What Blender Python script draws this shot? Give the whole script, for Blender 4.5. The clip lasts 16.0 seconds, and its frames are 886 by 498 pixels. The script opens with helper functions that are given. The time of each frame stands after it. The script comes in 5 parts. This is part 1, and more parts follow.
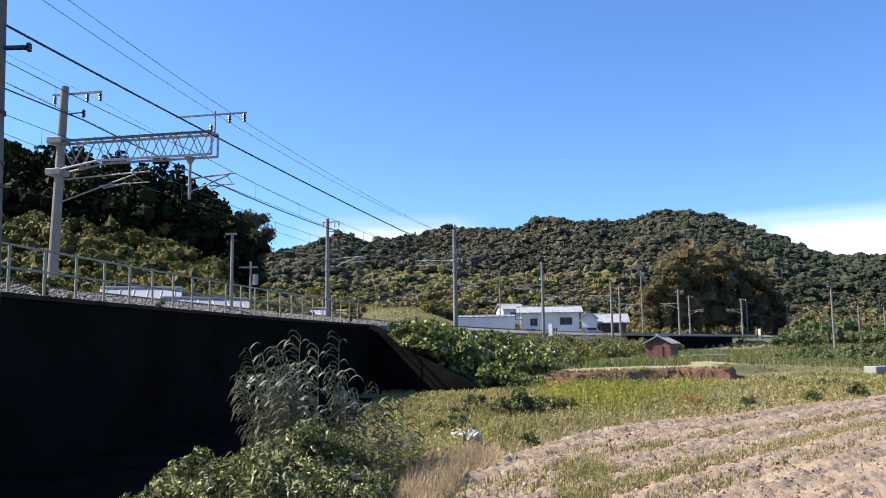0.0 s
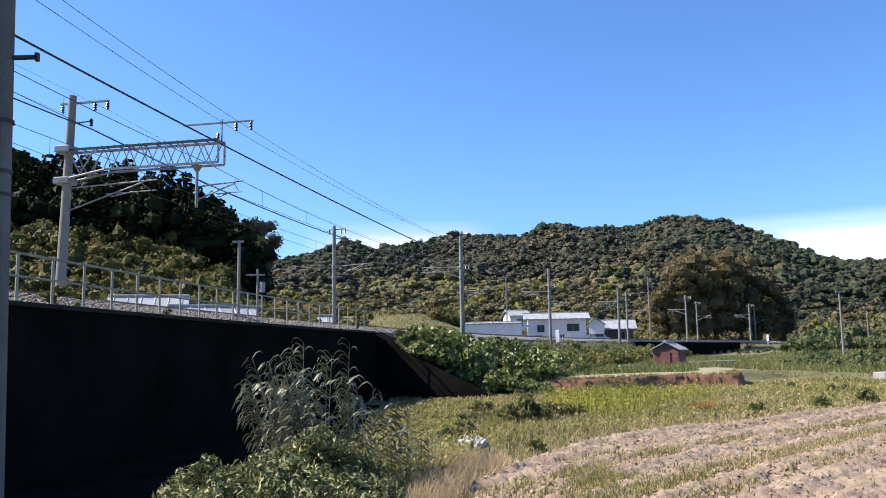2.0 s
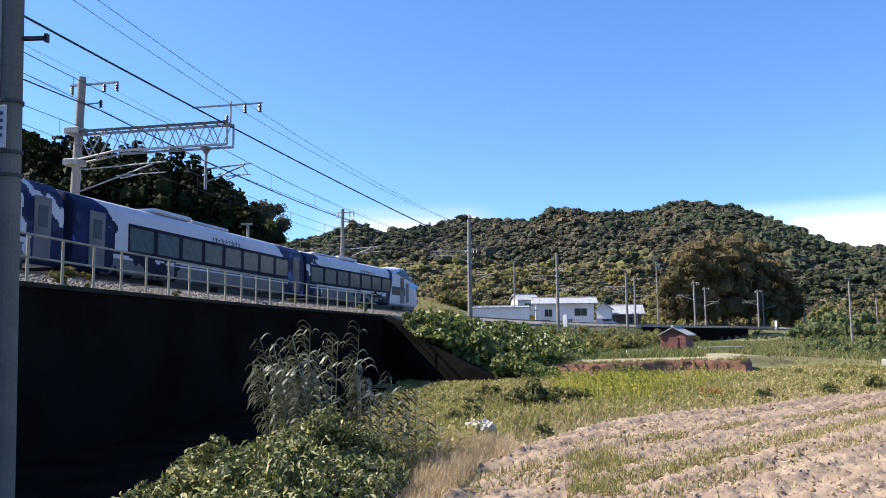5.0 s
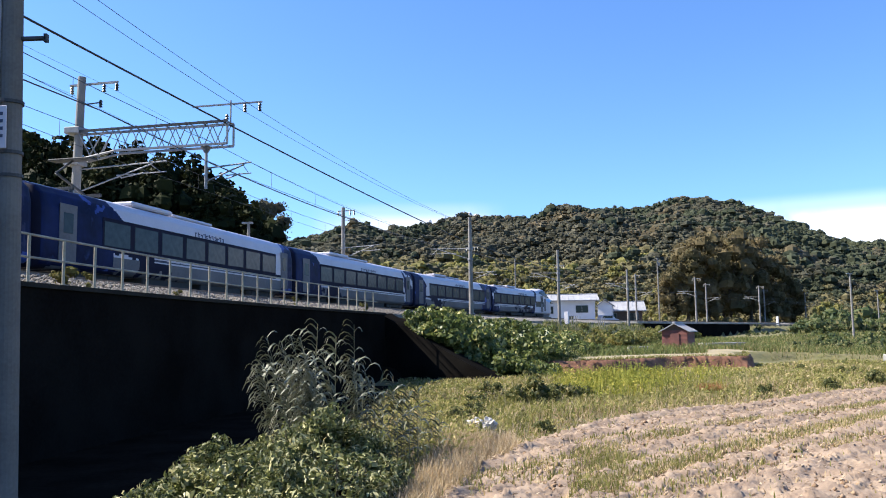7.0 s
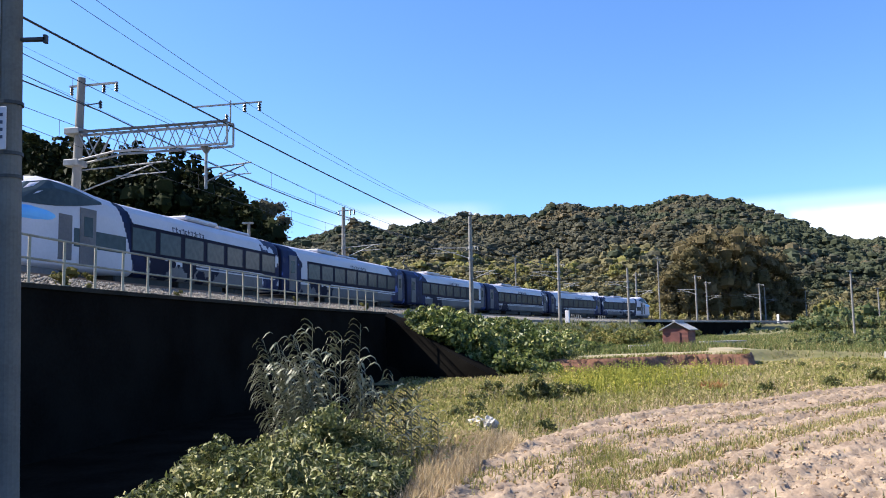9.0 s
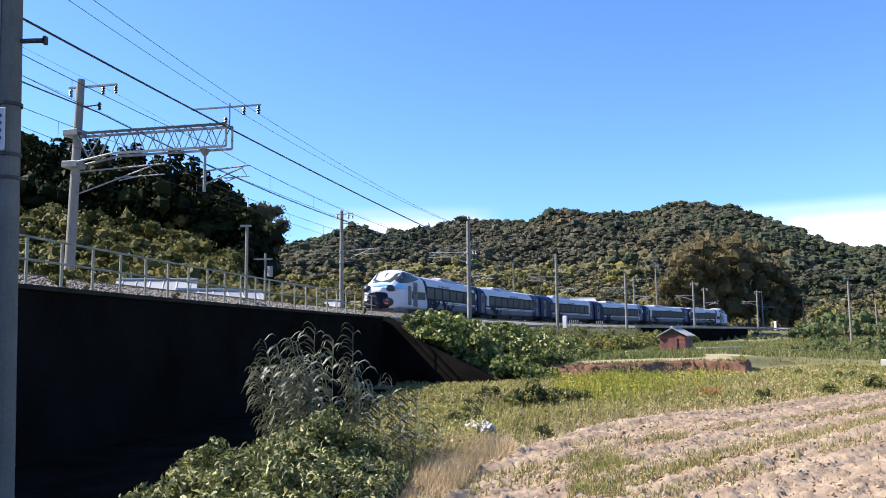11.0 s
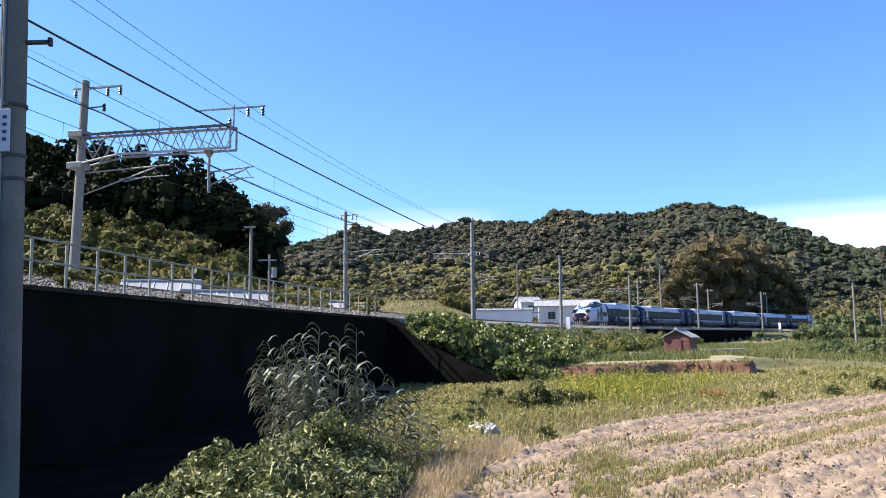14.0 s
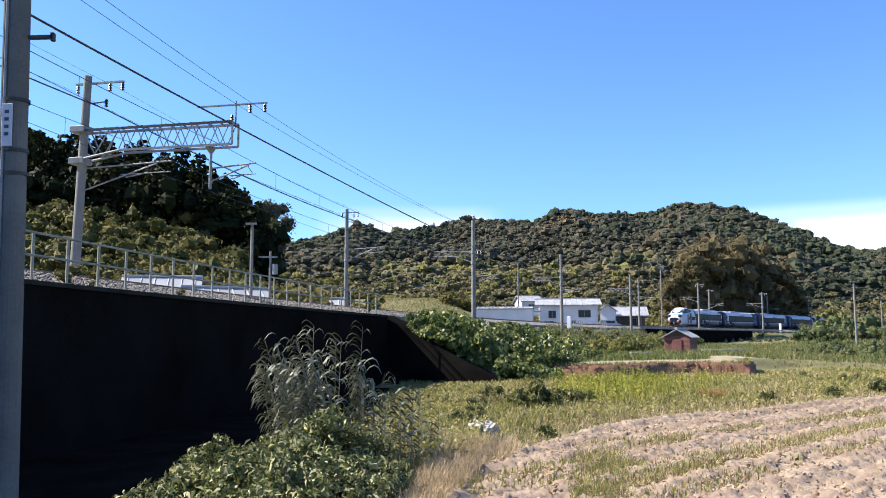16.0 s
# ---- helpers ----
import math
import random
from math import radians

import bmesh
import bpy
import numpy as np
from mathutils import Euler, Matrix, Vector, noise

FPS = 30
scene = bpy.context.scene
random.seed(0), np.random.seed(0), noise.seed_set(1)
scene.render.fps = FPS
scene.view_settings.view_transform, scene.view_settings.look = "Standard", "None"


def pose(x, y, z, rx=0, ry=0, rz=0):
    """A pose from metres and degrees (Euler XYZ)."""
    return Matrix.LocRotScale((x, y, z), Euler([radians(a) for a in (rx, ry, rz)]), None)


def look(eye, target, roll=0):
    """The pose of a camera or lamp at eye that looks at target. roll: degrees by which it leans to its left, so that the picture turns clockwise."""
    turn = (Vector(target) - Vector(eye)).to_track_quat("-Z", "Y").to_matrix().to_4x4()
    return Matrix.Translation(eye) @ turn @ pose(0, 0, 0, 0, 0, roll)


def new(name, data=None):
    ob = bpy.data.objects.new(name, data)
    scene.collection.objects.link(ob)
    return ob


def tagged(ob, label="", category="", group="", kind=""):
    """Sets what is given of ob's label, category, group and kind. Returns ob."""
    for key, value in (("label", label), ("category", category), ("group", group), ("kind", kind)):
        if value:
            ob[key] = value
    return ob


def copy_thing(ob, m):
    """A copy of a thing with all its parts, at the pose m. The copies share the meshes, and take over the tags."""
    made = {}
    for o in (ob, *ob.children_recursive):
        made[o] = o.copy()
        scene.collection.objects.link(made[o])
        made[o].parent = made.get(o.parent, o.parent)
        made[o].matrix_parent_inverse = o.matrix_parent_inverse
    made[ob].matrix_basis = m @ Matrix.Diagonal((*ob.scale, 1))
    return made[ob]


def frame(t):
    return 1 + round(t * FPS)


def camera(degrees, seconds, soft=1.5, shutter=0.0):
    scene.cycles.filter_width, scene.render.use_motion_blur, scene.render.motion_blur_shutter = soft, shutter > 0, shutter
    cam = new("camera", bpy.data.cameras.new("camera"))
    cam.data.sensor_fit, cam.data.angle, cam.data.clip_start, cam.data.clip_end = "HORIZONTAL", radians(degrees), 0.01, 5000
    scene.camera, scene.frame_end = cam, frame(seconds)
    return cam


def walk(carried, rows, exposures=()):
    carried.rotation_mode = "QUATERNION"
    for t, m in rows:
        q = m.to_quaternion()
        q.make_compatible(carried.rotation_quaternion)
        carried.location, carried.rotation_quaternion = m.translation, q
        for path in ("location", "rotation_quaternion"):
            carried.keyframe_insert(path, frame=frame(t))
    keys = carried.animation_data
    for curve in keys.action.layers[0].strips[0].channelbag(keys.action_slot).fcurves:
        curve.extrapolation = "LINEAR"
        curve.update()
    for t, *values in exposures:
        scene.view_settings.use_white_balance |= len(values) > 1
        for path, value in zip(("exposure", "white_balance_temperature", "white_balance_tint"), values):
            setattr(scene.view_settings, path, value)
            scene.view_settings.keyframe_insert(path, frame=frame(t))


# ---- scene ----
E0 = 2.7  # eye height over the lower field


def aim(yaw, pitch, roll):
    return pose(0, 0, E0, 0, 0, yaw) @ pose(0, 0, 0, 90 + pitch) @ pose(0, 0, 0, 0, 0, roll)


cam = camera(57.22, 16.0, soft=1.0)
walk(cam, [(t, aim(a, b, c)) for t, a, b, c in (
    (0.0, -1.109, 6.678, -0.781), (0.5, -1.09, 6.753, -0.70), (1.0, -1.012, 6.728, -0.809), (1.5, -0.695, 7.098, -0.961),
    (2.0, -0.655, 7.161, -0.971), (2.5, -0.623, 6.973, -0.896), (3.0, -0.502, 6.807, -0.828), (3.5, -0.64, 6.78, -0.734),
    (4.0, -0.307, 6.453, -0.50), (6.5, 0.127, 5.893, -0.638), (7.0, 0.0, 5.866, -0.855), (7.5, 0.045, 5.84, -0.956),
    (8.0, 0.206, 5.806, -1.087), (8.5, 0.141, 5.752, -1.019), (9.0, 0.023, 5.815, -1.091), (11.5, -0.133, 6.135, -0.625),
    (12.0, -0.114, 6.103, -0.642), (12.5, -0.092, 6.204, -0.685), (13.0, 0.036, 6.144, -0.595), (13.5, 0.04, 6.26, -0.591),
    (14.0, 0.151, 6.207, -0.609), (14.5, -0.005, 6.086, -0.586), (15.0, 0.178, 5.959, -0.179), (15.5, 0.132, 6.031, -0.293),
    (16.0, 0.225, 6.074, -0.154))],
     exposures=((0.0, 1.20), (4.2, 1.22), (6.5, 1.40), (16.0, 1.40)))

# ---- light ----
SUN_AZ, SUN_EL = radians(-82), radians(42)  # azimuth from +y towards +x
to_sun = Vector((math.sin(SUN_AZ) * math.cos(SUN_EL), math.cos(SUN_AZ) * math.cos(SUN_EL), math.sin(SUN_EL)))
sun_data = bpy.data.lights.new("sun", "SUN")
sun_data.energy, sun_data.angle, sun_data.color = 4.7, radians(0.53), (1.0, 0.93, 0.82)
sun = new("sun", sun_data)
sun.matrix_world = look(to_sun * 300, (0, 0, 0))

world = bpy.data.worlds.new("sky")
scene.world = world
world.use_nodes = True
wn = world.node_tree
sky = wn.nodes.new("ShaderNodeTexSky")
sky.sky_type, sky.sun_disc = "NISHITA", False
sky.sun_elevation, sky.sun_rotation = SUN_EL, SUN_AZ
sky.air_density, sky.dust_density, sky.ozone_density = 1.0, 0.3, 3.0
wn.nodes["Background"].inputs[1].default_value = 0.073
tint = wn.nodes.new("ShaderNodeMix")
tint.data_type, tint.blend_type = "RGBA", "MULTIPLY"
tint.inputs["Factor"].default_value = 1.0
tint.inputs["B"].default_value = (0.70, 0.97, 1.36, 1)  # a clear, deep autumn blue
wn.links.new(sky.outputs[0], tint.inputs["A"])
wn.links.new(tint.outputs["Result"], wn.nodes["Background"].inputs[0])

# ---- materials ----


def mat(name, a, b=None, rough=0.8, metal=0.0, scale=4.0, fine=40.0, bump=0.15, island=0.0, per_object=0.0, c=None, spec=None):
    """A surface that wanders between the colours a and b at two scales, with fine relief."""
    m = bpy.data.materials.new(name)
    m.use_nodes = True
    n, l = m.node_tree.nodes, m.node_tree.links
    bs = n["Principled BSDF"]
    bs.inputs["Roughness"].default_value, bs.inputs["Metallic"].default_value = rough, metal
    if spec is not None:
        bs.inputs["Specular IOR Level"].default_value = spec
    b = b or tuple(x * 0.8 for x in a)
    co = n.new("ShaderNodeTexCoord")
    big, small = n.new("ShaderNodeTexNoise"), n.new("ShaderNodeTexNoise")
    for node, s in ((big, scale), (small, fine)):
        node.inputs["Scale"].default_value, node.inputs["Detail"].default_value = s, 5
        l.new(co.outputs["Object"], node.inputs["Vector"])
    ramp = n.new("ShaderNodeValToRGB")
    ramp.color_ramp.elements[0].position, ramp.color_ramp.elements[1].position = 0.32, 0.68
    ramp.color_ramp.elements[0].color, ramp.color_ramp.elements[1].color = (*a, 1), (*b, 1)
    if c:
        e = ramp.color_ramp.elements.new(0.85)
        e.color = (*c, 1)
    add = n.new("ShaderNodeMath")
    add.operation = "MULTIPLY_ADD"
    add.inputs[1].default_value = 0.45
    l.new(small.outputs["Fac"], add.inputs[0])
    l.new(big.outputs["Fac"], add.inputs[2])
    sub = n.new("ShaderNodeMath")
    sub.operation = "SUBTRACT"
    sub.inputs[1].default_value = 0.22
    l.new(add.outputs[0], sub.inputs[0])
    last = sub.outputs[0]
    for amount, kind, out in ((island, "ShaderNodeNewGeometry", "Random Per Island"), (per_object, "ShaderNodeObjectInfo", "Random")):
        if amount:
            src, k = n.new(kind), n.new("ShaderNodeMath")
            k.operation = "MULTIPLY_ADD"
            k.inputs[1].default_value = amount
            l.new(src.outputs[out], k.inputs[0])
            mid = n.new("ShaderNodeMath")
            mid.operation = "SUBTRACT"
            mid.inputs[1].default_value = amount / 2
            l.new(last, mid.inputs[0])
            l.new(mid.outputs[0], k.inputs[2])
            last = k.outputs[0]
    l.new(last, ramp.inputs["Fac"])
    l.new(ramp.outputs["Color"], bs.inputs["Base Color"])
    if bump:
        bp = n.new("ShaderNodeBump")
        bp.inputs["Strength"].default_value, bp.inputs["Distance"].default_value = bump, 0.3 / fine
        l.new(small.outputs["Fac"], bp.inputs["Height"])
        l.new(bp.outputs["Normal"], bs.inputs["Normal"])
    return m


def leafy(name, a, b, c=None, rough=0.6, scale=0.08, island=0.7, spec=0.3, glow=0.35):
    m = mat(name, a, b, rough=rough, scale=scale, fine=6, bump=0, island=island, c=c, spec=spec)
    n, l = m.node_tree.nodes, m.node_tree.links
    tr, mix = n.new("ShaderNodeBsdfTranslucent"), n.new("ShaderNodeMixShader")
    mix.inputs["Fac"].default_value = glow
    l.new(n["Principled BSDF"].inputs["Base Color"].links[0].from_socket, tr.inputs["Color"])
    l.new(n["Principled BSDF"].outputs[0], mix.inputs[1])
    l.new(tr.outputs[0], mix.inputs[2])
    l.new(mix.outputs[0], n["Material Output"].inputs["Surface"])
    return m


CONCRETE = mat("weathered_concrete", (0.30, 0.29, 0.27), (0.20, 0.19, 0.18), 0.9, scale=0.6, fine=25)
# coping colour darkened to go with the shade painted into the wall
COPE = mat("shade_dark_coping", (0.045, 0.040, 0.034), (0.022, 0.02, 0.017), 0.95, scale=0.8, fine=15, spec=0.05)
# the shade on the wall faces is put into this near-black colour
WALL = mat("shade_dark_wall_concrete", (0.012, 0.011, 0.010), (0.006, 0.0055, 0.005), 0.98, scale=0.5, fine=12, spec=0.0)
# darker pole concrete, with the near pole's shaded side put into the colour
SHADEPOLE = mat("shaded_grey_concrete", (0.16, 0.155, 0.15), (0.11, 0.105, 0.10), 0.95, scale=1.5, fine=25, spec=0.1)
POLE = mat("pole_concrete", (0.23, 0.215, 0.20), (0.15, 0.14, 0.135), 0.85, scale=1.2, fine=30)
STEEL = mat("galvanised_steel", (0.27, 0.27, 0.28), (0.17, 0.17, 0.18), 0.6, 0.3, scale=3, fine=40)
DARKSTEEL = mat("dark_steel", (0.06, 0.06, 0.065), (0.03, 0.03, 0.03), 0.6, 0.4, scale=3, fine=40)
FENCE = mat("fence_paint", (0.38, 0.35, 0.28), (0.24, 0.21, 0.15), 0.7, 0.0, scale=2.5, fine=30)
CABLE = mat("black_cable", (0.02, 0.02, 0.022), (0.03, 0.03, 0.03), 0.6)
BALLAST = mat("ballast_stone", (0.26, 0.23, 0.20), (0.12, 0.105, 0.09), 0.95, scale=1.5, fine=9, bump=1.0)
RAIL = mat("rail_steel", (0.20, 0.13, 0.09), (0.14, 0.09, 0.06), 0.6, 0.4)
SLEEPER = mat("sleeper_concrete", (0.33, 0.31, 0.29), (0.24, 0.22, 0.2), 0.9)
WHITE = mat("white_train_paint", (0.54, 0.515, 0.57), (0.46, 0.44, 0.49), 0.35, spec=0.2, scale=0.5, fine=10, bump=0)
SILVER = mat("silver_train_panel", (0.18, 0.168, 0.17), (0.12, 0.112, 0.118), 0.6, 0.0, spec=0.15, scale=0.5, fine=10, bump=0)
BLUE = mat("deep_blue_livery", (0.010, 0.018, 0.075), (0.005, 0.008, 0.03), 0.45, spec=0.06, scale=0.7, fine=3, bump=0, c=(0.03, 0.05, 0.15))
SKYBLUE = mat("sky_blue_livery", (0.10, 0.38, 0.80), (0.16, 0.48, 0.85), 0.35, scale=0.7, fine=3, bump=0)
GLASS = mat("dark_window_glass", (0.012, 0.018, 0.022), (0.02, 0.03, 0.034), 0.06, bump=0, spec=0.25)
BLACK = mat("underframe_black", (0.02, 0.02, 0.02), (0.035, 0.032, 0.03), 0.8)

# ---- shape helpers ----


def mesh_data(name, verts, faces, material, smooth=False):
    me = bpy.data.meshes.new(name)
    me.from_pydata([tuple(v) for v in verts], [], [tuple(f) for f in faces])
    me.materials.append(material)
    if smooth:
        me.polygons.foreach_set("use_smooth", [True] * len(me.polygons))
    me.update()
    return me


def quick_mesh(name, verts, quads, material):
    """Many four-sided (or, with three columns, three-sided) faces at once."""
    verts, quads = np.asarray(verts, np.float32), np.asarray(quads, np.int32)
    k = quads.shape[1]
    me = bpy.data.meshes.new(name)
    me.vertices.add(len(verts))
    me.vertices.foreach_set("co", verts.ravel())
    me.loops.add(quads.size)
    me.loops.foreach_set("vertex_index", quads.ravel())
    me.polygons.add(len(quads))
    me.polygons.foreach_set("loop_start", np.arange(0, quads.size, k, dtype=np.int32))
    me.polygons.foreach_set("loop_total", np.full(len(quads), k, np.int32))
    me.materials.append(material)
    me.update(calc_edges=True)
    me.validate()
    return me


def part(name, bm, material, parent=None, label=""):
    me = bpy.data.meshes.new(name)
    bm.to_mesh(me)
    bm.free()
    me.materials.append(material)
    ob = new(name, me)
    ob.parent = parent
    return tagged(ob, label)


def piece(name, me, parent, m=None, label=""):
    ob = new(name, me)
    ob.parent = parent
    if m is not None:
        ob.matrix_basis = m
    return tagged(ob, label)


def empty(name, label, category, m=None, group="", kind=""):
    ob = new(name)
    if m is not None:
        ob.matrix_basis = m
    return tagged(ob, label, category, group, kind)


def box(bm, x0, x1, y0, y1, z0, z1, bevel=0.0):
    r = bmesh.ops.create_cube(bm, size=1.0)
    for v in r["verts"]:
        v.co = ((x0 + x1) / 2 + v.co.x * (x1 - x0), (y0 + y1) / 2 + v.co.y * (y1 - y0), (z0 + z1) / 2 + v.co.z * (z1 - z0))
    if bevel:
        es = {e for v in r["verts"] for e in v.link_edges}
        bmesh.ops.bevel(bm, geom=list(es), offset=bevel, segments=1, affect="EDGES")
    return bm


def rod(bm, a, b, r0, r1=None, sides=8):
    """A round bar from a to b."""
    a, b = Vector(a), Vector(b)
    d = b - a
    m = Matrix.Translation((a + b) / 2) @ d.to_track_quat("Z", "Y").to_matrix().to_4x4()
    bmesh.ops.create_cone(bm, cap_ends=True, segments=sides, radius1=r0, radius2=r1 if r1 is not None else r0, depth=d.length, matrix=m)
    return bm


def boxed(name, material, parent, dims, bevel=0.0, label=""):
    return part(name, box(bmesh.new(), *dims, bevel), material, parent, label)


# ---- the line of the track ----
S = np.arange(-330.0, 421.0, 1.0)
KAPPA = np.interp(S, [-330, -80, -20, 30, 80, 130, 190, 260, 420], [0, 0, 0.00393, 0.00392, 0.00327, 0.00403, 0.0005, -0.0003, -0.0003])
TH = np.cumsum(KAPPA)
TH += 0.0691 - TH[330]
TX, TY = np.cumsum(np.sin(TH)), np.cumsum(np.cos(TH))
TX += -17.72 - TX[330]
TY += 0.0 - TY[330]
TZ = 4.526 - 0.003 * np.clip(S, 0, 260)  # rail head


def at(s, off=0.0, h=0.0):
    """A place s metres along the line, off metres to its right, h over the rail head."""
    th = np.interp(s, S, TH)
    return (float(np.interp(s, S, TX) + off * math.cos(th)), float(np.interp(s, S, TY) - off * math.sin(th)), float(np.interp(s, S, TZ) + h))


def turn(s):
    return float(-np.degrees(np.interp(s, S, TH)))


def sweep(profile, s0, s1, step, material, name, closed=False):
    """A profile of (off, height) drawn along the line."""
    ss = np.linspace(s0, s1, int((s1 - s0) / step) + 1)
    n = len(profile)
    verts = [at(s, o, h) for s in ss for o, h in profile]
    faces = [(i * n + j, i * n + (j + 1) % n, (i + 1) * n + (j + 1) % n, (i + 1) * n + j) for i in range(len(ss) - 1) for j in range(n if closed else n - 1)]
    if closed:
        faces += [tuple(range(n))[::-1], tuple(range((len(ss) - 1) * n, len(ss) * n))]
    return mesh_data(name, verts, faces, material)


def smooth01(a, b, x):
    t = np.clip((x - a) / (b - a), 0, 1)
    return t * t * (3 - 2 * t)


def wave(x, y, seed, size):
    """Smooth uneven ground between -1 and 1, from a few crossed waves."""
    r = np.random.RandomState(seed)
    z = np.zeros_like(x, dtype=float)
    for k in range(7):
        a, ph, f = r.uniform(0, 6.28), r.uniform(0, 6.28), r.uniform(0.5, 2.2)
        z += np.sin((x * np.cos(a) + y * np.sin(a)) * f * 6.28 / size + ph) / (0.7 + f)
    return z / 3.2


HILL_B = [-0.9, -0.45, -0.30, -0.199, -0.115, -0.066, 0.033, 0.117, 0.195, 0.251, 0.297, 0.364, 0.432, 0.501, 0.548, 0.75, 1.2]
HILL_E = [0.10, 0.11, 0.108, 0.1135, 0.130, 0.1245, 0.142, 0.1335, 0.1512, 0.1515, 0.164, 0.1545, 0.1287, 0.1015, 0.095, 0.085, 0.08]
LEFT_B = [-1.2, -0.7, -0.523, -0.44, -0.327, -0.255, -0.213, -0.185]
LEFT_E = [0.25, 0.248, 0.24, 0.222, 0.205, 0.162, 0.10, 0.0]


def off_line(x, y):
    """How far along the line a place lies, and how far to its right."""
    x, y = np.asarray(x, float).ravel(), np.asarray(y, float).ravel()
    s, off = np.zeros_like(x), np.zeros_like(x)
    for i in range(0, len(x), 4000):
        j = ((x[i:i + 4000, None] - TX) ** 2 + (y[i:i + 4000, None] - TY) ** 2).argmin(1)
        s[i:i + 4000] = S[j]
        off[i:i + 4000] = (x[i:i + 4000] - TX[j]) * np.cos(TH[j]) - (y[i:i + 4000] - TY[j]) * np.sin(TH[j])
    return s, off


def ground_z(x, y):
    x, y = np.asarray(x, float), np.asarray(y, float)
    shape = x.shape
    x, y = x.ravel(), y.ravel()
    s, off, rail = np.zeros_like(x), np.zeros_like(x), np.zeros_like(x)
    for i in range(0, len(x), 4000):
        d = (x[i:i + 4000, None] - TX) ** 2 + (y[i:i + 4000, None] - TY) ** 2
        j = d.argmin(1)
        s[i:i + 4000], rail[i:i + 4000] = S[j], TZ[j]
        off[i:i + 4000] = (x[i:i + 4000] - TX[j]) * np.cos(TH[j]) - (y[i:i + 4000] - TY[j]) * np.sin(TH[j])
    yy = np.maximum(y, 1.0)
    b = x / yy
    # fields: lower field, terrace behind an earth bank, gentle rise to the far meadows
    bank = 50.5 + 0.33 * (x - 10) + 0.8 * np.sin(x * 0.5) + 9.0 * smooth01(19.5, 23.5, x) - 4 * smooth01(24, 40, x)
    z = 0.8 * smooth01(0, 0.9, y - bank) * (1 - 0.75 * smooth01(23, 40, x) * (1 - smooth01(60, 90, y)))
    z = z + (0.35 + 0.5 * smooth01(46, 62, x)) * smooth01(75, 130, y) * smooth01(5, 40, x) + 0.05 * wave(x, y, 3, 9) * smooth01(4, 20, y)
    z = z + 1.6 * smooth01(165, 215, y)
    # left of the line
    left = 2.6 + 0.3 * wave(x, y, 5, 20)
    z = np.where(off < -2, left, z)
    # sloping meadow behind the line
    z = z + 8.5 * smooth01(132, 190, yy) * smooth01(-0.36, -0.12, b) * (1 - smooth01(-0.03, 0.13, b)) * (off < -6) * (1 - smooth01(215, 300, yy))
    # hills
    e = np.interp(b, HILL_B, HILL_E)
    far = (e * 600 - 1.4) * smooth01(215, 640, yy) ** 0.85 * (1 - 0.4 * smooth01(660, 1500, yy))
    far += (9.0 * wave(x, y, 9, 170) + 4.0 * wave(x, y, 10, 60)) * smooth01(240, 380, yy) * (1 - smooth01(500, 565, yy))
    z = z + np.where(y > 100, far, 0)
    el = np.interp(b, LEFT_B, LEFT_E)
    lh = (el * 140 - 8) * smooth01(58, 138, yy) * (1 - smooth01(190, 330, yy)) * (b < -0.185)
    z = z + np.where((y > 20) & (off < -8), np.maximum(lh, 0), 0)
    # railway bank
    rise = rail - 0.75
    reach = s + 0.38 * np.clip(off - 6, 0, 30)
    edge = np.where(reach < 50.6, 4.6, 6.6)
    steep = np.where(reach < 50.6, 400.0, np.where((s > 133) & (s < 186), 12.0, 0.58))
    right = rise - (off - edge) * steep
    lft = rise - (-4.6 - off) * 0.7
    inside = np.where(off > edge, right, np.where(off < -4.6, lft, rise))
    z = np.where((y > -60) & (y < 330), np.maximum(z, inside), z)
    return z.reshape(shape)


def graded(stops):
    out = [stops[0][0]]
    for (a, step), (b, _) in zip(stops, stops[1:]):
        n = max(1, int(round((b - a) / step)))
        out += list(a + (b - a) * (np.arange(n) + 1) / n)
    return np.array(out)


GRASSLAND = mat("dry_grass_ground", (0.10, 0.10, 0.034), (0.17, 0.145, 0.065), 0.95, scale=0.15, fine=2.0, bump=0.6, c=(0.25, 0.20, 0.11))
gx = graded([(-2500, 120), (-300, 20), (-90, 2), (-25, 0.8), (70, 1.2), (140, 7), (420, 40), (2500, 120)])
gy = graded([(-400, 60), (-40, 5), (4, 0.7), (75, 1.2), (150, 3), (330, 8), (680, 30), (900, 90), (3000, 0)])
GX, GY = np.meshgrid(gx, gy)
gv = np.stack([GX, GY, ground_z(GX, GY)], -1).reshape(-1, 3)
W = len(gx)
gi = (np.arange(len(gy) - 1)[:, None] * W + np.arange(W - 1)).ravel()
gm = quick_mesh("ground", gv, np.stack([gi, gi + 1, gi + 1 + W, gi + W], 1), GRASSLAND)
FLOOR = mat("forest_floor", (0.06, 0.06, 0.036), (0.10, 0.09, 0.056), 0.95, scale=0.1, fine=1.0, bump=0.5)
gm.materials.append(FLOOR)
# dark earth colour that stands in for the shadow below the wall
EARTHSHADE = mat("shade_dark_earth", (0.020, 0.015, 0.011), (0.010, 0.008, 0.006), 0.95, scale=0.8, fine=8, bump=0.5, spec=0.0)
gm.materials.append(EARTHSHADE)
mid_x, mid_y = gv[gi, 0], gv[gi, 1]
wooded = ((mid_y > 205) & (gv[gi, 2] > 6) & ~((np.abs(mid_x / np.maximum(mid_y, 1) + 0.04) < 0.05) & (mid_y < 215))) | ((mid_y > 60) & (mid_x / np.maximum(mid_y, 1) < -0.17) & (gv[gi, 2] > 4.5))
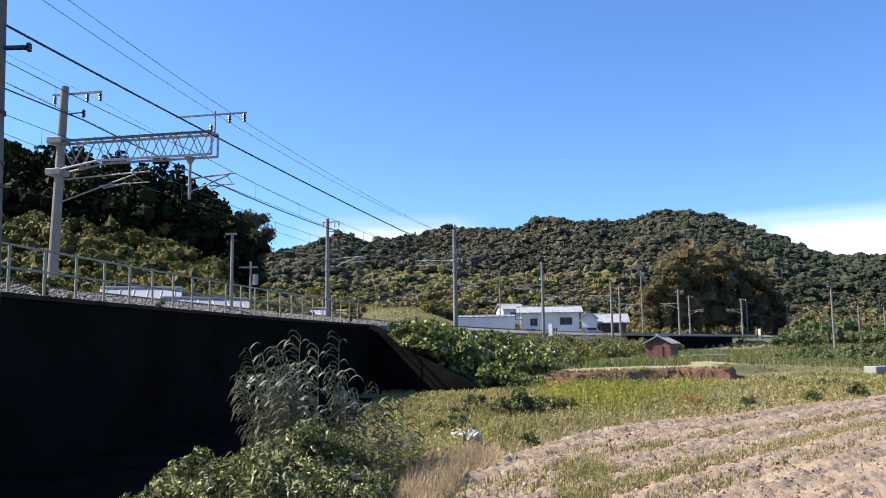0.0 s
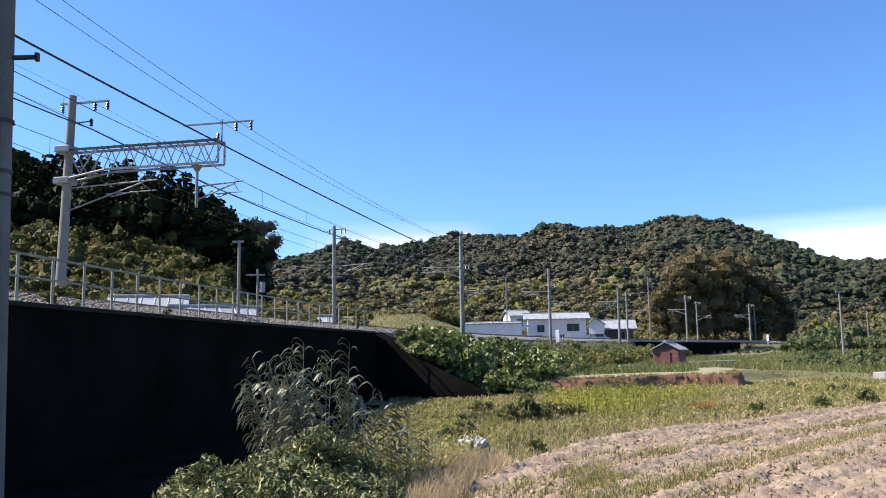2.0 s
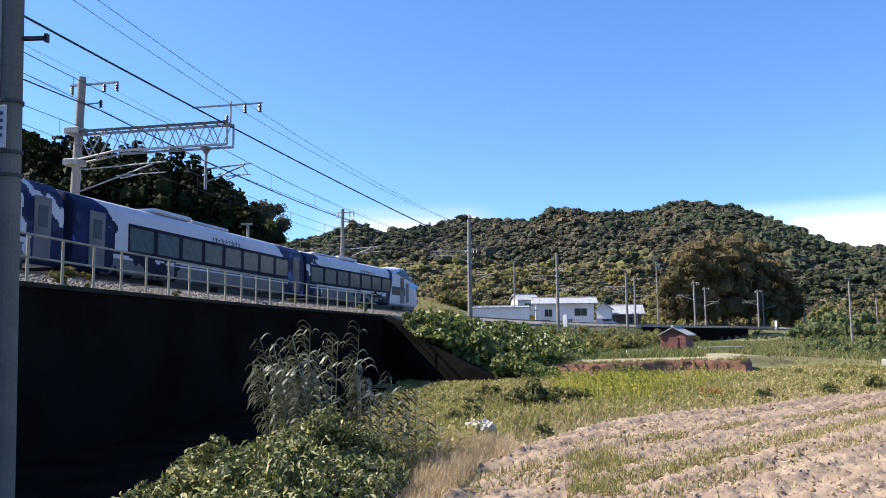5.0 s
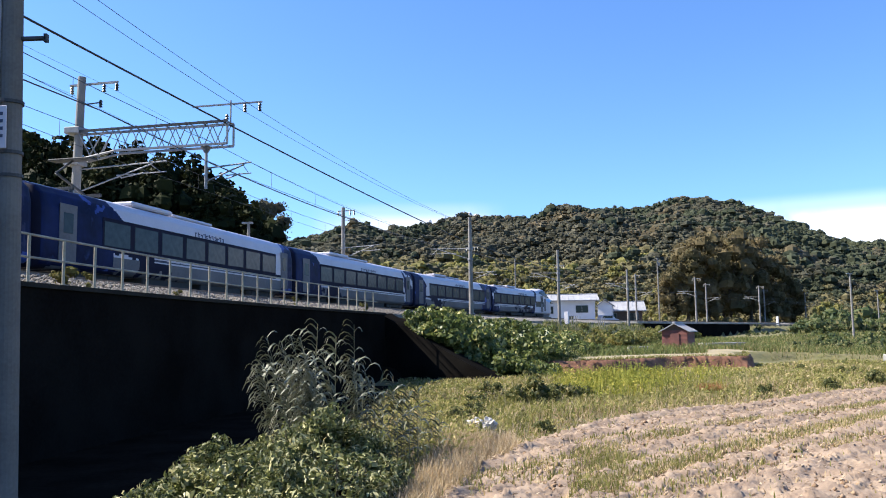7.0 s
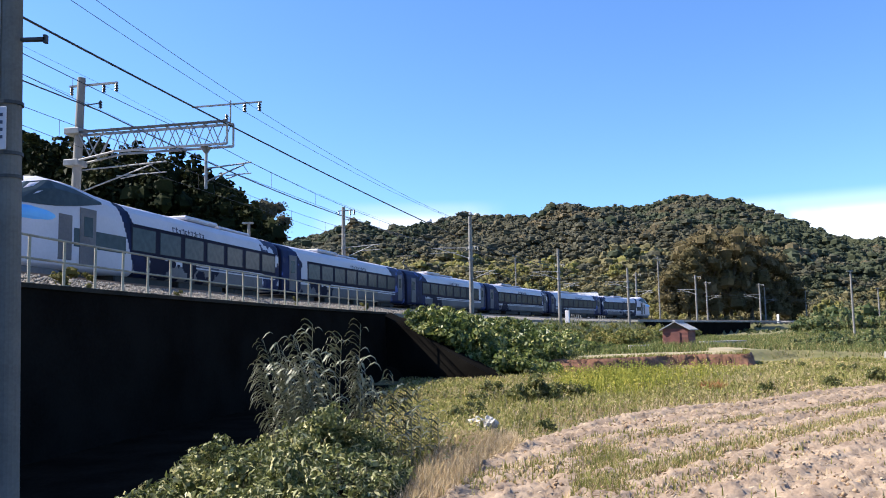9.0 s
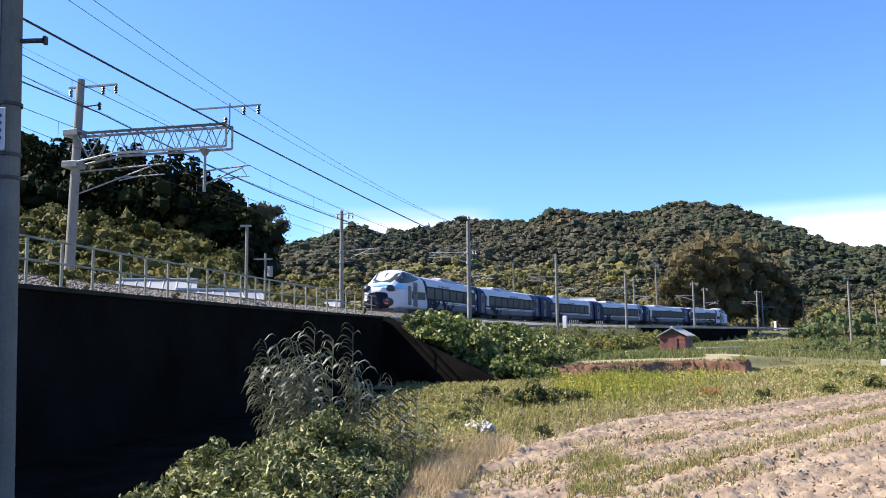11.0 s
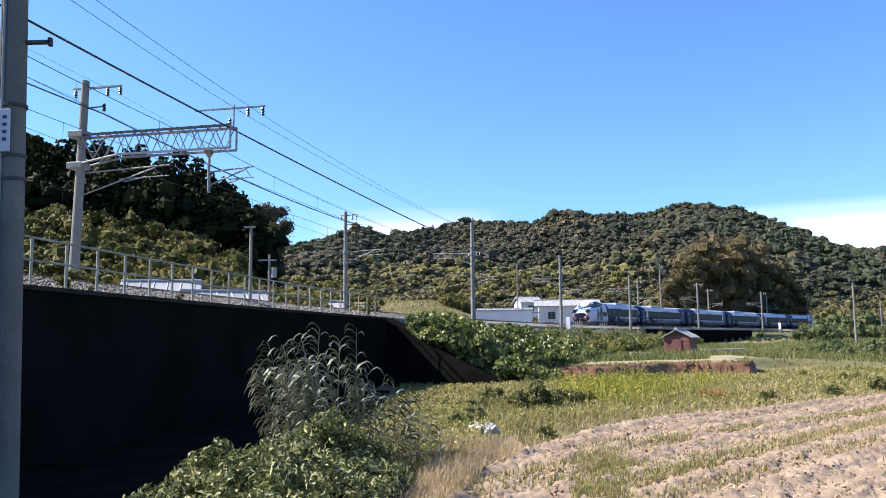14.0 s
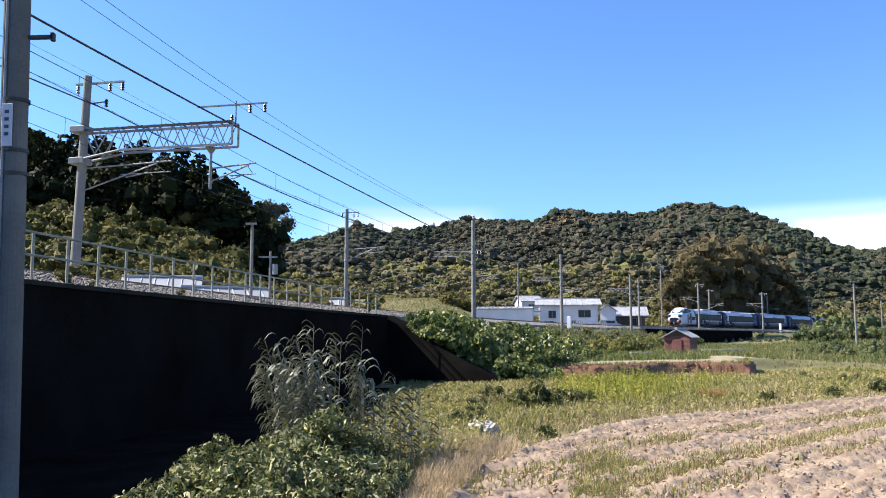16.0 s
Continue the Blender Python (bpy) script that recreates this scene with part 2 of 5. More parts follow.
# ground faces painted as shaded: wall foot, then round the wing wall
shade_mask = (mid_y > -40) & (mid_y < 42) & (mid_x < -0.2 * (mid_y > 24) * (40 - mid_y) - 3.0 + 0.1 * mid_y) & (gv[gi, 2] < 2.0)
shade_mask |= (mid_y > 36) & (mid_y < 56) & (mid_x > -13) & (mid_x < -0.5) & (np.abs(off_line(mid_x, mid_y)[0] + 0.38 * (off_line(mid_x, mid_y)[1] - 6) - 50.6) < 2.6)
gm.polygons.foreach_set("material_index", np.where(shade_mask, 2, wooded).astype(np.int32))
ground = tagged(new("ground", gm), "uneven grassy farmland with banks and wooded hills", "ground", kind="structure")
gm.polygons.foreach_set("use_smooth", [True] * len(gm.polygons))

# ---- railway ----
bed = tagged(new("ballast_bed", sweep([(-4.6, -0.9), (-3.2, -0.22), (4.9, -0.16), (6.16, -0.52), (6.16, -0.95)], -120, 300, 2, BALLAST, "ballast_bed")),
             "grey-brown crushed stone ballast of a double railway track", "ballast", kind="structure")
for c in (0.0, 3.8):
    track = empty("railway_track", "pair of steel rails on concrete sleepers in ballast", "railway track", group="railway tracks", kind="structure")
    for o in (-0.56, 0.56):
        k = c + o
        piece("rail", sweep([(k - 0.032, -0.15), (k - 0.032, 0), (k + 0.032, 0), (k + 0.032, -0.15)], -100, 300, 2, RAIL, "rail", True), track)
    sl = box(bmesh.new(), -1.0, 1.0, -0.12, 0.12, -0.27, -0.14, 0.02)
    sm = bpy.data.meshes.new("sleeper")
    sl.to_mesh(sm)
    sl.free()
    sm.materials.append(SLEEPER)
    for i in range(110):
        s = 8 + i * 0.66
        piece("sleeper", sm, track, pose(*at(s, c), 0, 0, turn(s)))

# retaining wall with coping, and its sloping end
WT, WB = -0.62, -5.4
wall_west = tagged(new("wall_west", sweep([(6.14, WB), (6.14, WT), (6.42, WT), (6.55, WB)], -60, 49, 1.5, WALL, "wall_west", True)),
                   "concrete retaining wall under the railway, coloured dark for its shade", "wall", kind="structure")
coping = tagged(new("trim_coping", sweep([(6.18, WT + 0.004), (6.18, WT + 0.11), (6.50, WT + 0.11), (6.50, WT + 0.004)], -60, 49, 1.5, COPE, "trim_coping", True)),
                "grey concrete coping along the retaining wall", "coping", kind="structure")
bm = bmesh.new()
ends = []
# deep top carries the wall's shade colour back over the bank edge
for s, o, h in ((49.2, 6.0, WT + 0.1), (49.2, 6.0, WB), (46.3, 13.6, WB), (46.3, 13.6, -4.3)):
    ends.append([bm.verts.new(at(s, o, h)), bm.verts.new(at(s + 1.9, o, h + (0.1 if h > WB else 0)))])
for i in range(4):
    a, b = ends[i], ends[(i + 1) % 4]
    bm.faces.new((a[0], b[0], b[1], a[1]))
bm.faces.new([e[0] for e in ends])
bm.faces.new([e[1] for e in ends][::-1])
tagged(part("wing_wall", bm, WALL), "sloping wing wall at the end of the retaining wall, coloured dark for its shade", "wall", kind="structure")

rg0 = np.random.RandomState(3)
stone_v, stone_f = [], []
for i in range(5200):
    s, o = rg0.uniform(15, 58), rg0.uniform(4.8, 6.14)
    h = -0.16 - (o - 4.9) * 0.285 if o > 4.9 else -0.16
    c = np.array(at(s, o, h)) + [0, 0, 0.015]
    r = rg0.uniform(0.03, 0.06)
    k = len(stone_v)
    stone_v += [c + np.array(d) * r * rg0.uniform(0.6, 1.2) for d in ((1, 0, 0), (0, 1, 0), (-1, 0, 0), (0, -1, 0), (0, 0, 0.9), (0, 0, -0.9))]
    stone_f += [(k + a, k + (a + 1) % 4, k + 4) for a in range(4)] + [(k + (a + 1) % 4, k + a, k + 5) for a in range(4)]
tagged(new("ballast_stones", quick_mesh("ballast_stones", stone_v, stone_f, mat("loose_ballast", (0.25, 0.22, 0.19), (0.11, 0.095, 0.08), 0.95, scale=3, fine=20, island=0.6))), "loose grey-brown ballast stones at the track edge", "stones", kind="stuff")

# guard fence on the coping
fence = empty("fence", "weathered cream pipe railing on the retaining wall", "fence")
bm = bmesh.new()
rod(bm, (0, 0, 0), (0, 0, 1.1), 0.036)
box(bm, -0.07, 0.07, -0.07, 0.07, 0, 0.025)
post_me = bpy.data.meshes.new("post")
bm.to_mesh(post_me)
bm.free()
post_me.materials.append(FENCE)
for i in range(38):
    s = 19.3 + (i - 16) * 1.335
    piece("post", post_me, fence, pose(*at(s, 6.32, WT + 0.11), 0, 0, turn(s)))
for h in (0.56, 1.08):
    ring = [(6.32 + 0.03 * math.cos(a * math.pi / 3), WT + 0.13 + h + 0.03 * math.sin(a * math.pi / 3)) for a in range(6)]
    piece("fence_rail", sweep(ring, -3, 48, 1.5, FENCE, "fence_rail", True), fence)

# ---- train ----
SECTION = [(-1.25, 0.62), (-1.42, 0.75), (-1.45, 1.1), (-1.45, 2.2), (-1.43, 2.65), (-1.33, 3.1), (-1.05, 3.38), (-0.6, 3.52), (0, 3.56)]
SECTION = SECTION + [(-x, z) for x, z in SECTION[-2::-1]]
NOSE = ((0.0, 0.62, 1.9), (0.08, 0.78, 2.2), (0.3, 0.88, 2.5), (0.7, 0.95, 2.72), (1.2, 0.975, 3.12), (1.9, 0.99, 3.56), (2.7, 1.0, 3.84), (3.8, 1.0, 3.84), (5.2, 1.0, 3.66), (6.7, 1.0, 3.56), (7.6, 1.0, 3.56))


ART = mat("picture_livery", (0.012, 0.018, 0.05), (0.04, 0.045, 0.10), 0.45, scale=0.9, fine=4, bump=0, spec=0.05, c=(0.26, 0.23, 0.27))


def finer(points, step):
    """The same line with more points on it, none further apart than step."""
    out = [points[0]]
    for p, q in zip(points, points[1:]):
        n = max(1, int(math.ceil(math.dist(p[:2], q[:2]) / step)))
        out += [tuple(pi + (qi - pi) * (k + 1) / n for pi, qi in zip(p, q)) for k in range(n)]
    return out


def car_body(length, nose, style):
    """The shell, painted in ragged fields of blue and picture; a nose rises to a high cab, at the -y end."""
    L = length / 2
    section = finer(SECTION, 0.08)
    n = len(section)
    stations = [(0.0, 0.985, 3.5), (0.12, 1.0, 3.56), (3.3, 1.0, 3.56)] if not nose else list(NOSE)
    stations += [(length - 2.5, 1.0, 3.56), (length - 0.12, 1.0, 3.56), (length, 0.985, 3.5)]
    stations = [(q[0], q[2], q[3]) for q in finer([(k, 0.0, w, t) for k, w, t in stations], 0.085)]
    rings = []
    for k, w, top in stations:
        for x, z in section:
            if z > 1.1:
                z = 1.1 + (z - 1.1) * (top - 1.1) / 2.46
            squeeze = w if not nose or k > 0.9 else w + (1 - w) * 0.25 * (z < 1.1)
            rings.append((x * squeeze, k - L, z))
    m = len(stations)
    faces = [(i * n + j, i * n + (j + 1) % n, (i + 1) * n + (j + 1) % n, (i + 1) * n + j) for i in range(m - 1) for j in range(n)]
    faces += [tuple(range(n))[::-1], tuple(range((m - 1) * n, m * n))]
    me = mesh_data("body", rings, faces, WHITE, smooth=True)
    for extra in (BLUE, ART, SILVER, BANDBLUE, MIDBLUE):
        me.materials.append(extra)
    mid = np.array([p.center for p in me.polygons])[:(m - 1) * n]
    k, z, side = mid[:, 1] + L, mid[:, 2], np.sign(mid[:, 0])
    rag = 0.8 * wave(z * 1.0, side * 5 + style * 9, 81, 2.2) + 0.35 * wave(k, z, 82 + style, 1.1)
    spots = wave(k + style * 31, z * 1.6 + side * 7, 85, 2.4) + 0.6 * wave(k + style * 13, z, 86, 0.8)
    index = np.where((z < 1.28) & (k > (7 if nose else 0)), 3, 0)
    leaves = (z < 1.5 + 0.35 * wave(k, side, 87 + style, 3.0)) & (spots > -0.05)
    if nose:
        arc = 6.1 + (3.4 - z) * 0.42
        index = np.where(leaves & (k > 7.0) & (k < 14), 4, index)
        index = np.where((k > arc) & (k < arc + 1.1 - 0.15 * z), 1, index)
    else:
        start = (3.6, 2.6, 4.2)[style] - 0.9 * np.clip(z - 2.6, 0, 1) + rag
        index = np.where(leaves & (k < start + 4.5), 4, np.where((z > 1.42) & (z < 1.6), 4, index))
        index = np.where((k < start) & (z > 0.7), np.where(spots > 0.75, 5, np.where(spots < -0.8, 2, 1)), index)
    tail = length - (2.0, 3.0, 1.4)[style] + 0.6 * rag
    index = np.where((k > tail) & (z < 3.40), np.where(spots > 0.35, 0 if style == 0 else 5, np.where(spots < -0.1, 1, 2)), index)
    me.polygons.foreach_set("material_index", np.concatenate([index, [4, 4]]).astype(np.int32))
    return me


def lens(bm, c, r):
    """A flattened round cap."""
    bmesh.ops.create_uvsphere(bm, u_segments=14, v_segments=8, radius=1.0, matrix=Matrix.Translation(c) @ Matrix.Diagonal((*r, 1)))
    return bm


def shared(name, bm, material):
    me = bpy.data.meshes.new(name)
    bm.to_mesh(me)
    bm.free()
    me.materials.append(material)
    return me


INSUL = mat("dark_insulator", (0.03, 0.025, 0.025), (0.02, 0.02, 0.02), 0.4)
RED = mat("tail_lamp_red", (0.6, 0.02, 0.02), (0.5, 0.01, 0.01), 0.3, bump=0)
RED.node_tree.nodes["Principled BSDF"].inputs["Emission Color"].default_value = (1.0, 0.05, 0.04, 1)
RED.node_tree.nodes["Principled BSDF"].inputs["Emission Strength"].default_value = 0.35
DARKPAINT = mat("black_paint_patch", (0.012, 0.012, 0.018), (0.02, 0.02, 0.03), 0.4, bump=0)
LETTER = mat("dark_lettering", (0.015, 0.02, 0.06), (0.02, 0.03, 0.07), 0.5, bump=0)
BANDBLUE = mat("window_band_blue", (0.012, 0.013, 0.026), (0.018, 0.018, 0.036), 0.5, spec=0.03, scale=0.5, fine=3, bump=0)
ROOFGREY = mat("roof_grey", (0.62, 0.63, 0.66), (0.50, 0.51, 0.54), 0.6)
MIDBLUE = mat("royal_blue_livery", (0.022, 0.045, 0.20), (0.05, 0.09, 0.30), 0.4, spec=0.1, scale=0.8, fine=4, bump=0)
BODIES = [car_body(20.7, False, k) for k in range(3)]
CAB_BODY = car_body(20.95, True, 0)
TGLASS = mat("tinted_train_glass", (0.040, 0.056, 0.064), (0.055, 0.072, 0.08), 0.15, bump=0, spec=0.07)
PANE = shared("pane", box(bmesh.new(), -0.012, 0.012, -0.80, 0.80, -0.45, 0.45, 0.008), TGLASS)
DOOR = shared("door", box(bmesh.new(), -0.014, 0.014, -0.45, 0.45, -1.0, 1.0, 0.01), SILVER)

DOORPANE = shared("door_pane", box(bmesh.new(), -0.012, 0.012, -0.25, 0.25, -0.35, 0.35, 0.008), TGLASS)
AIRCON = shared("air_conditioner", box(box(bmesh.new(), -0.9, 0.9, -1.5, 1.5, 0, 0.21, 0.07), -0.8, 0.8, 1.7, 5.2, 0, 0.13, 0.05), WHITE)
WHEEL = shared("wheel", rod(bmesh.new(), (-0.07, 0, 0), (0.07, 0, 0), 0.43, sides=20), BLACK)
bm = bmesh.new()
for x in (-0.95, 0.95):
    box(bm, x - 0.09, x + 0.09, -1.75, 1.75, 0.36, 0.68, 0.04)
    for y in (-1.05, 1.05):
        box(bm, x - 0.13, x + 0.13, y - 0.2, y + 0.2, 0.28, 0.6, 0.04)
box(bm, -0.9, 0.9, -0.3, 0.3, 0.35, 0.62)
BOGIE = shared("bogie_frame", bm, BLACK)
UNDER = shared("underframe", box(box(bmesh.new(), -1.2, 1.2, -4.2, -0.3, 0.3, 0.85, 0.05), -1.2, 1.2, 0.4, 4.4, 0.26, 0.85, 0.05), BLACK)


def train_car(i):
    end = i in (0, 5)
    mid_label = ("white and silver express train car with dark blue window band", "dark blue decorated express train car with white roof edge")[i % 2]
    car = empty("train_car", "white cab car with high windscreen and blue band" if end else mid_label, "train car", group="cars of the train")
    f = pose(0, 0, 0, 0, 0, 180) if i == 5 else Matrix.Identity(4)
    L = 10.47 if end else 10.35
    y0 = -L + (7.2 if end else 3.5)
    piece("body", CAB_BODY if end else BODIES[i % 3], car, f)
    for sx in (-1, 1):
        side = lambda m: f @ pose(sx * 1.447, 0, 0) @ m
        a, b = y0 - 0.3, L - (0.5 if end else 2.3)
        part("window_band", box(bmesh.new(), -0.008, 0.010, a, b, 1.50, 2.68, 0.006), BANDBLUE, car).matrix_basis = side(pose(0, 0, 0))
        n = int((b - a) / 1.78)
        for k in range(n):
            y = a + 0.9 + k * (b - a - 1.8) / (n - 1)
            piece("pane", PANE, car, side(pose(sx * 0.012, y, 2.09)))
        for z, paint in ((1.42, WHITE), (1.345, LETTER), (1.28, WHITE)):
            part("stripe", box(bmesh.new(), -0.01, 0.012, a + (5.0 if end else 3.4), b, z - 0.026, z + 0.026), paint, car).matrix_basis = side(pose(0, 0, 0))
        for y in ((-L + 4.3,) if end else (-L + 1.3, L - 1.2)):
            piece("door", DOOR, car, side(pose(sx * 0.012, y, 1.85)))
            piece("door_pane", DOORPANE, car, side(pose(sx * 0.024, y, 2.2)))
        if end:
            part("crew_door", box(bmesh.new(), -0.012, 0.014, -L + 2.75, -L + 3.45, 0.95, 2.5, 0.01), SILVER, car).matrix_basis = side(pose(0, 0, 0))
            part("side_shade", box(bmesh.new(), -0.008, 0.008, -L + 3.55, -L + 6.6, 1.45, 2.10, 0.006), TGLASS, car).matrix_basis = side(pose(0, 0, 0))
        bm = bmesh.new()
        for k in range(11):  # strokes of lettering too small to read
            y = k * 0.25
            box(bm, -0.006, 0.008, y, y + 0.17, 0.05 - 0.03 * (k % 3), 0.09 - 0.03 * (k % 3))
            box(bm, -0.006, 0.008, y + 0.05 * (k % 4), y + 0.05 * (k % 4) + 0.035, -0.11, 0.12 if k % 2 else 0.05)
            if k % 3 == 1:
                box(bm, -0.006, 0.008, y + 0.02, y + 0.15, -0.10, -0.065)
        part("lettering", bm, LETTER, car).matrix_basis = f @ pose(sx * 1.412, -0.5, 2.80, 0, -sx * 8, 0)
    piece("air_conditioner", AIRCON, car, f @ pose(0, 3.0 if end else -3.0, 3.50))
    part("roof_walk", box(bmesh.new(), -0.35, 0.35, -L + (7 if end else 0.5), L - 0.5, 3.52, 3.60, 0.02), ROOFGREY, car).matrix_basis = f
    piece("underframe", UNDER, car)
    for y in (-7.1, 7.1):
        piece("bogie_frame", BOGIE, car, pose(0, y, 0))
        for yy in (-1.05, 1.05):
            for x in (-0.56, 0.56):
                piece("wheel", WHEEL, car, pose(x, y + yy, 0.43))
    if end:
        part("skirt", box(bmesh.new(), -1.25, 1.25, -L + 0.6, -L + 3.2, 0.28, 0.80, 0.12), SILVER, car).matrix_basis = f
        # wrap-round windscreen with a central pillar, sky-blue band below it
        n = len(SECTION)
        for name, m, ks, zf0, zf1, push in (("windscreen", TGLASS, (3, 4, 5, 6, 7, 8), 0.0, 0.0, 0.02),):
            verts, faces = [], []
            for k in ks:
                yk, w, top = NOSE[k]
                lo = {3: 2.66, 4: 2.62, 5: 2.64, 6: 2.70, 7: 2.86, 8: 3.12}[k]
                hi = {3: 2.70, 4: 3.04, 5: 3.44, 6: 3.62, 7: 3.50, 8: 3.22}[k]
                row = []
                for x, z in SECTION:
                    zz = 1.1 + (z - 1.1) * (top - 1.1) / 2.46 if z > 1.1 else z
                    row.append((x * w, zz))
                half = row[:len(row) // 2 + 1]
                for zt in np.linspace(lo, hi, 4):
                    xs = np.interp(zt, [r[1] for r in half], [-r[0] for r in half])
                    verts.append((xs + push, yk - L - push, zt + push))
            for q in range(len(ks) - 1):
                for r in range(3):
                    faces.append((q * 4 + r, (q + 1) * 4 + r, (q + 1) * 4 + r + 1, q * 4 + r + 1))
            cnt = len(verts)
            verts += [(-x, y, z) for x, y, z in verts]
            faces += [tuple(c + cnt for c in fc[::-1]) for fc in faces]
            faces += [(c, c + 4, c + 4 + cnt, c + cnt) for c in (3, 7)] + [(0, 3, 3 + cnt, cnt)]
            piece(name, mesh_data(name, verts, faces, m), car, f, "dark wrap-round cab windscreen")
        part("centre_pillar", box(bmesh.new(), -0.05, 0.05, -0.75, 0.75, -0.02, 0.02, 0.01), WHITE, car).matrix_basis = f @ pose(0, -L + 1.3, 3.19, 40, 0, 0)
        for sx in (-1, 1):
            part("blue_band", lens(bmesh.new(), (sx * 1.36, -L + 1.9, 2.33), (0.10, 1.7, 0.26)), SKYBLUE, car).matrix_basis = f
            part("dark_patch", lens(bmesh.new(), (sx * 0.98, -L + 0.28, 2.16), (0.37, 0.36, 0.31)), DARKPAINT, car).matrix_basis = f
            lamp = part("lamp_housing", lens(bmesh.new(), (sx * 0.84, -L + 0.10, 1.10), (0.48, 0.30, 0.38)), DARKPAINT, car)
            lamp.matrix_basis = f
            part("tail_lamp", box(bmesh.new(), sx * 0.84 - 0.15, sx * 0.84 + 0.15, -L - 0.20, -L + 0.1, 0.98, 1.04, 0.02), RED if i == 0 else GLASS, lamp)
            part("mirror", rod(bmesh.new(), (sx * 0.8, -L + 0.2, 2.0), (sx * 1.5, -L + 0.05, 2.0), 0.03), BLACK, car).matrix_basis = f
        part("blue_brow", lens(bmesh.new(), (0, -L + 0.50, 2.40), (1.1, 0.36, 0.16)), SKYBLUE, car).matrix_basis = f
        part("nose_cover", lens(bmesh.new(), (0, -L + 0.0, 0.98), (0.24, 0.09, 0.15)), DARKPAINT, car).matrix_basis = f
        part("coupler", box(bmesh.new(), -0.2, 0.2, -L - 0.25, -L + 0.6, 0.55, 0.85, 0.05), BLACK, car).matrix_basis = f
    if i == 2:  # the raised current collector
        pg = part("pantograph", box(box(bmesh.new(), -0.7, 0.7, -7.9, -7.8, 3.60, 3.72), -0.7, 0.7, -6.3, -6.2, 3.60, 3.72), DARKSTEEL, car, "dark steel current collector raised to the wire")
        part("lower_arm", rod(bmesh.new(), (0, -6.3, 3.72), (0, -7.9, 4.25), 0.05), DARKSTEEL, pg)
        part("upper_arm", rod(bmesh.new(), (0, -7.9, 4.25), (0, -7.0, 4.88), 0.04), DARKSTEEL, pg)
        part("collector_head", box(bmesh.new(), -0.9, 0.9, -7.25, -6.75, 4.88, 4.94, 0.02), DARKSTEEL, pg)
        for x in (-0.6, 0.6):
            part("insulator", rod(bmesh.new(), (x, -7.85, 3.5), (x, -7.85, 3.62), 0.08), INSUL, pg)
    if i < 5:
        part("gangway", box(bmesh.new(), -0.75, 0.75, L - 0.02, L + 0.62, 0.95, 3.0, 0.05), BLACK, car)
    return car


cars = [train_car(i) for i in range(6)]

# ---- masts, gantry and wires ----


def insulator(parent, x, y, z):
    bm = bmesh.new()
    for k in range(3):
        bmesh.ops.create_cone(bm, cap_ends=True, segments=10, radius1=0.085, radius2=0.04, depth=0.09, matrix=Matrix.Translation((x, y, z - 0.06 - k * 0.11)))
    rod(bm, (x, y, z), (x, y, z - 0.36), 0.02, sides=6)
    return part("insulator", bm, INSUL, parent, "dark ribbed insulator")


def mast(s, off, low, top, label, bracket=0, reach=2.6, level=5.15, arm=True, group="line masts"):
    """A tapered concrete mast; x is across the line. bracket: -1 to its left, 1 to its right."""
    m = empty("line_mast", label, "mast", pose(*at(s, off), 0, 0, turn(s)), group)
    part("pole", rod(bmesh.new(), (0, 0, low), (0, 0, top), 0.19, 0.14, 14), POLE, m)
    if arm:
        a = part("cross_arm", box(bmesh.new(), -0.45, 1.0, -0.04, 0.04, top - 0.32, top - 0.25), STEEL, m)
        for x in (-0.4, 0.6, 0.95):
            insulator(m, x, 0, top - 0.32)
    if bracket:
        k, e = bracket, bracket * reach
        part("top_tube", rod(bmesh.new(), (0, 0, level), (e, 0, level + 0.12), 0.032), STEEL, m)
        part("strut", rod(bmesh.new(), (0, 0, level - 0.85), (e * 0.82, 0, level + 0.08), 0.032), STEEL, m)
        part("steady_arm", rod(bmesh.new(), (e * 0.35, 0, level - 0.32), (e * 1.02, 0, level - 0.28), 0.022), STEEL, m)
        part("drop_bar", rod(bmesh.new(), (e * 0.8, 0, level + 0.08), (e * 0.95, 0, level - 0.3), 0.015), STEEL, m)
        for z in (level, level - 0.85):
            part("clamp", rod(bmesh.new(), (0, 0, z - 0.09), (0, 0, z + 0.09), 0.21, sides=14), STEEL, m)
        part("feeder_arm", rod(bmesh.new(), (-k * 0.1, 0, top - 1.0), (-k * 0.1 + k * 0.75, 0, top - 1.05), 0.025), DARKSTEEL, m)
    return m


FAR = [(64.6, 8.4), (95, 8.4), (125, 8.4), (156.5, 8.6), (191, 8.4), (228, 8.4), (262, 8.8)]
for s, top in FAR:
    mast(s, -2.9, -0.9, top, "grey concrete overhead-line mast with bracket and insulators", 1, 3.1)
NEARM = [(67.3, 7.4, -0.9), (97.2, 7.5, -1.2), (127.2, 7.2, -1.6), (159.7, 7.7, -3.0), (195.2, 7.6, -1.4)]
for s, top, low in NEARM:
    mast(s, 6.8, low, top, "pale concrete overhead-line mast on the embankment shoulder", -1, 3.3, 4.9 if s < 100 else 5.2, arm=s > 150)

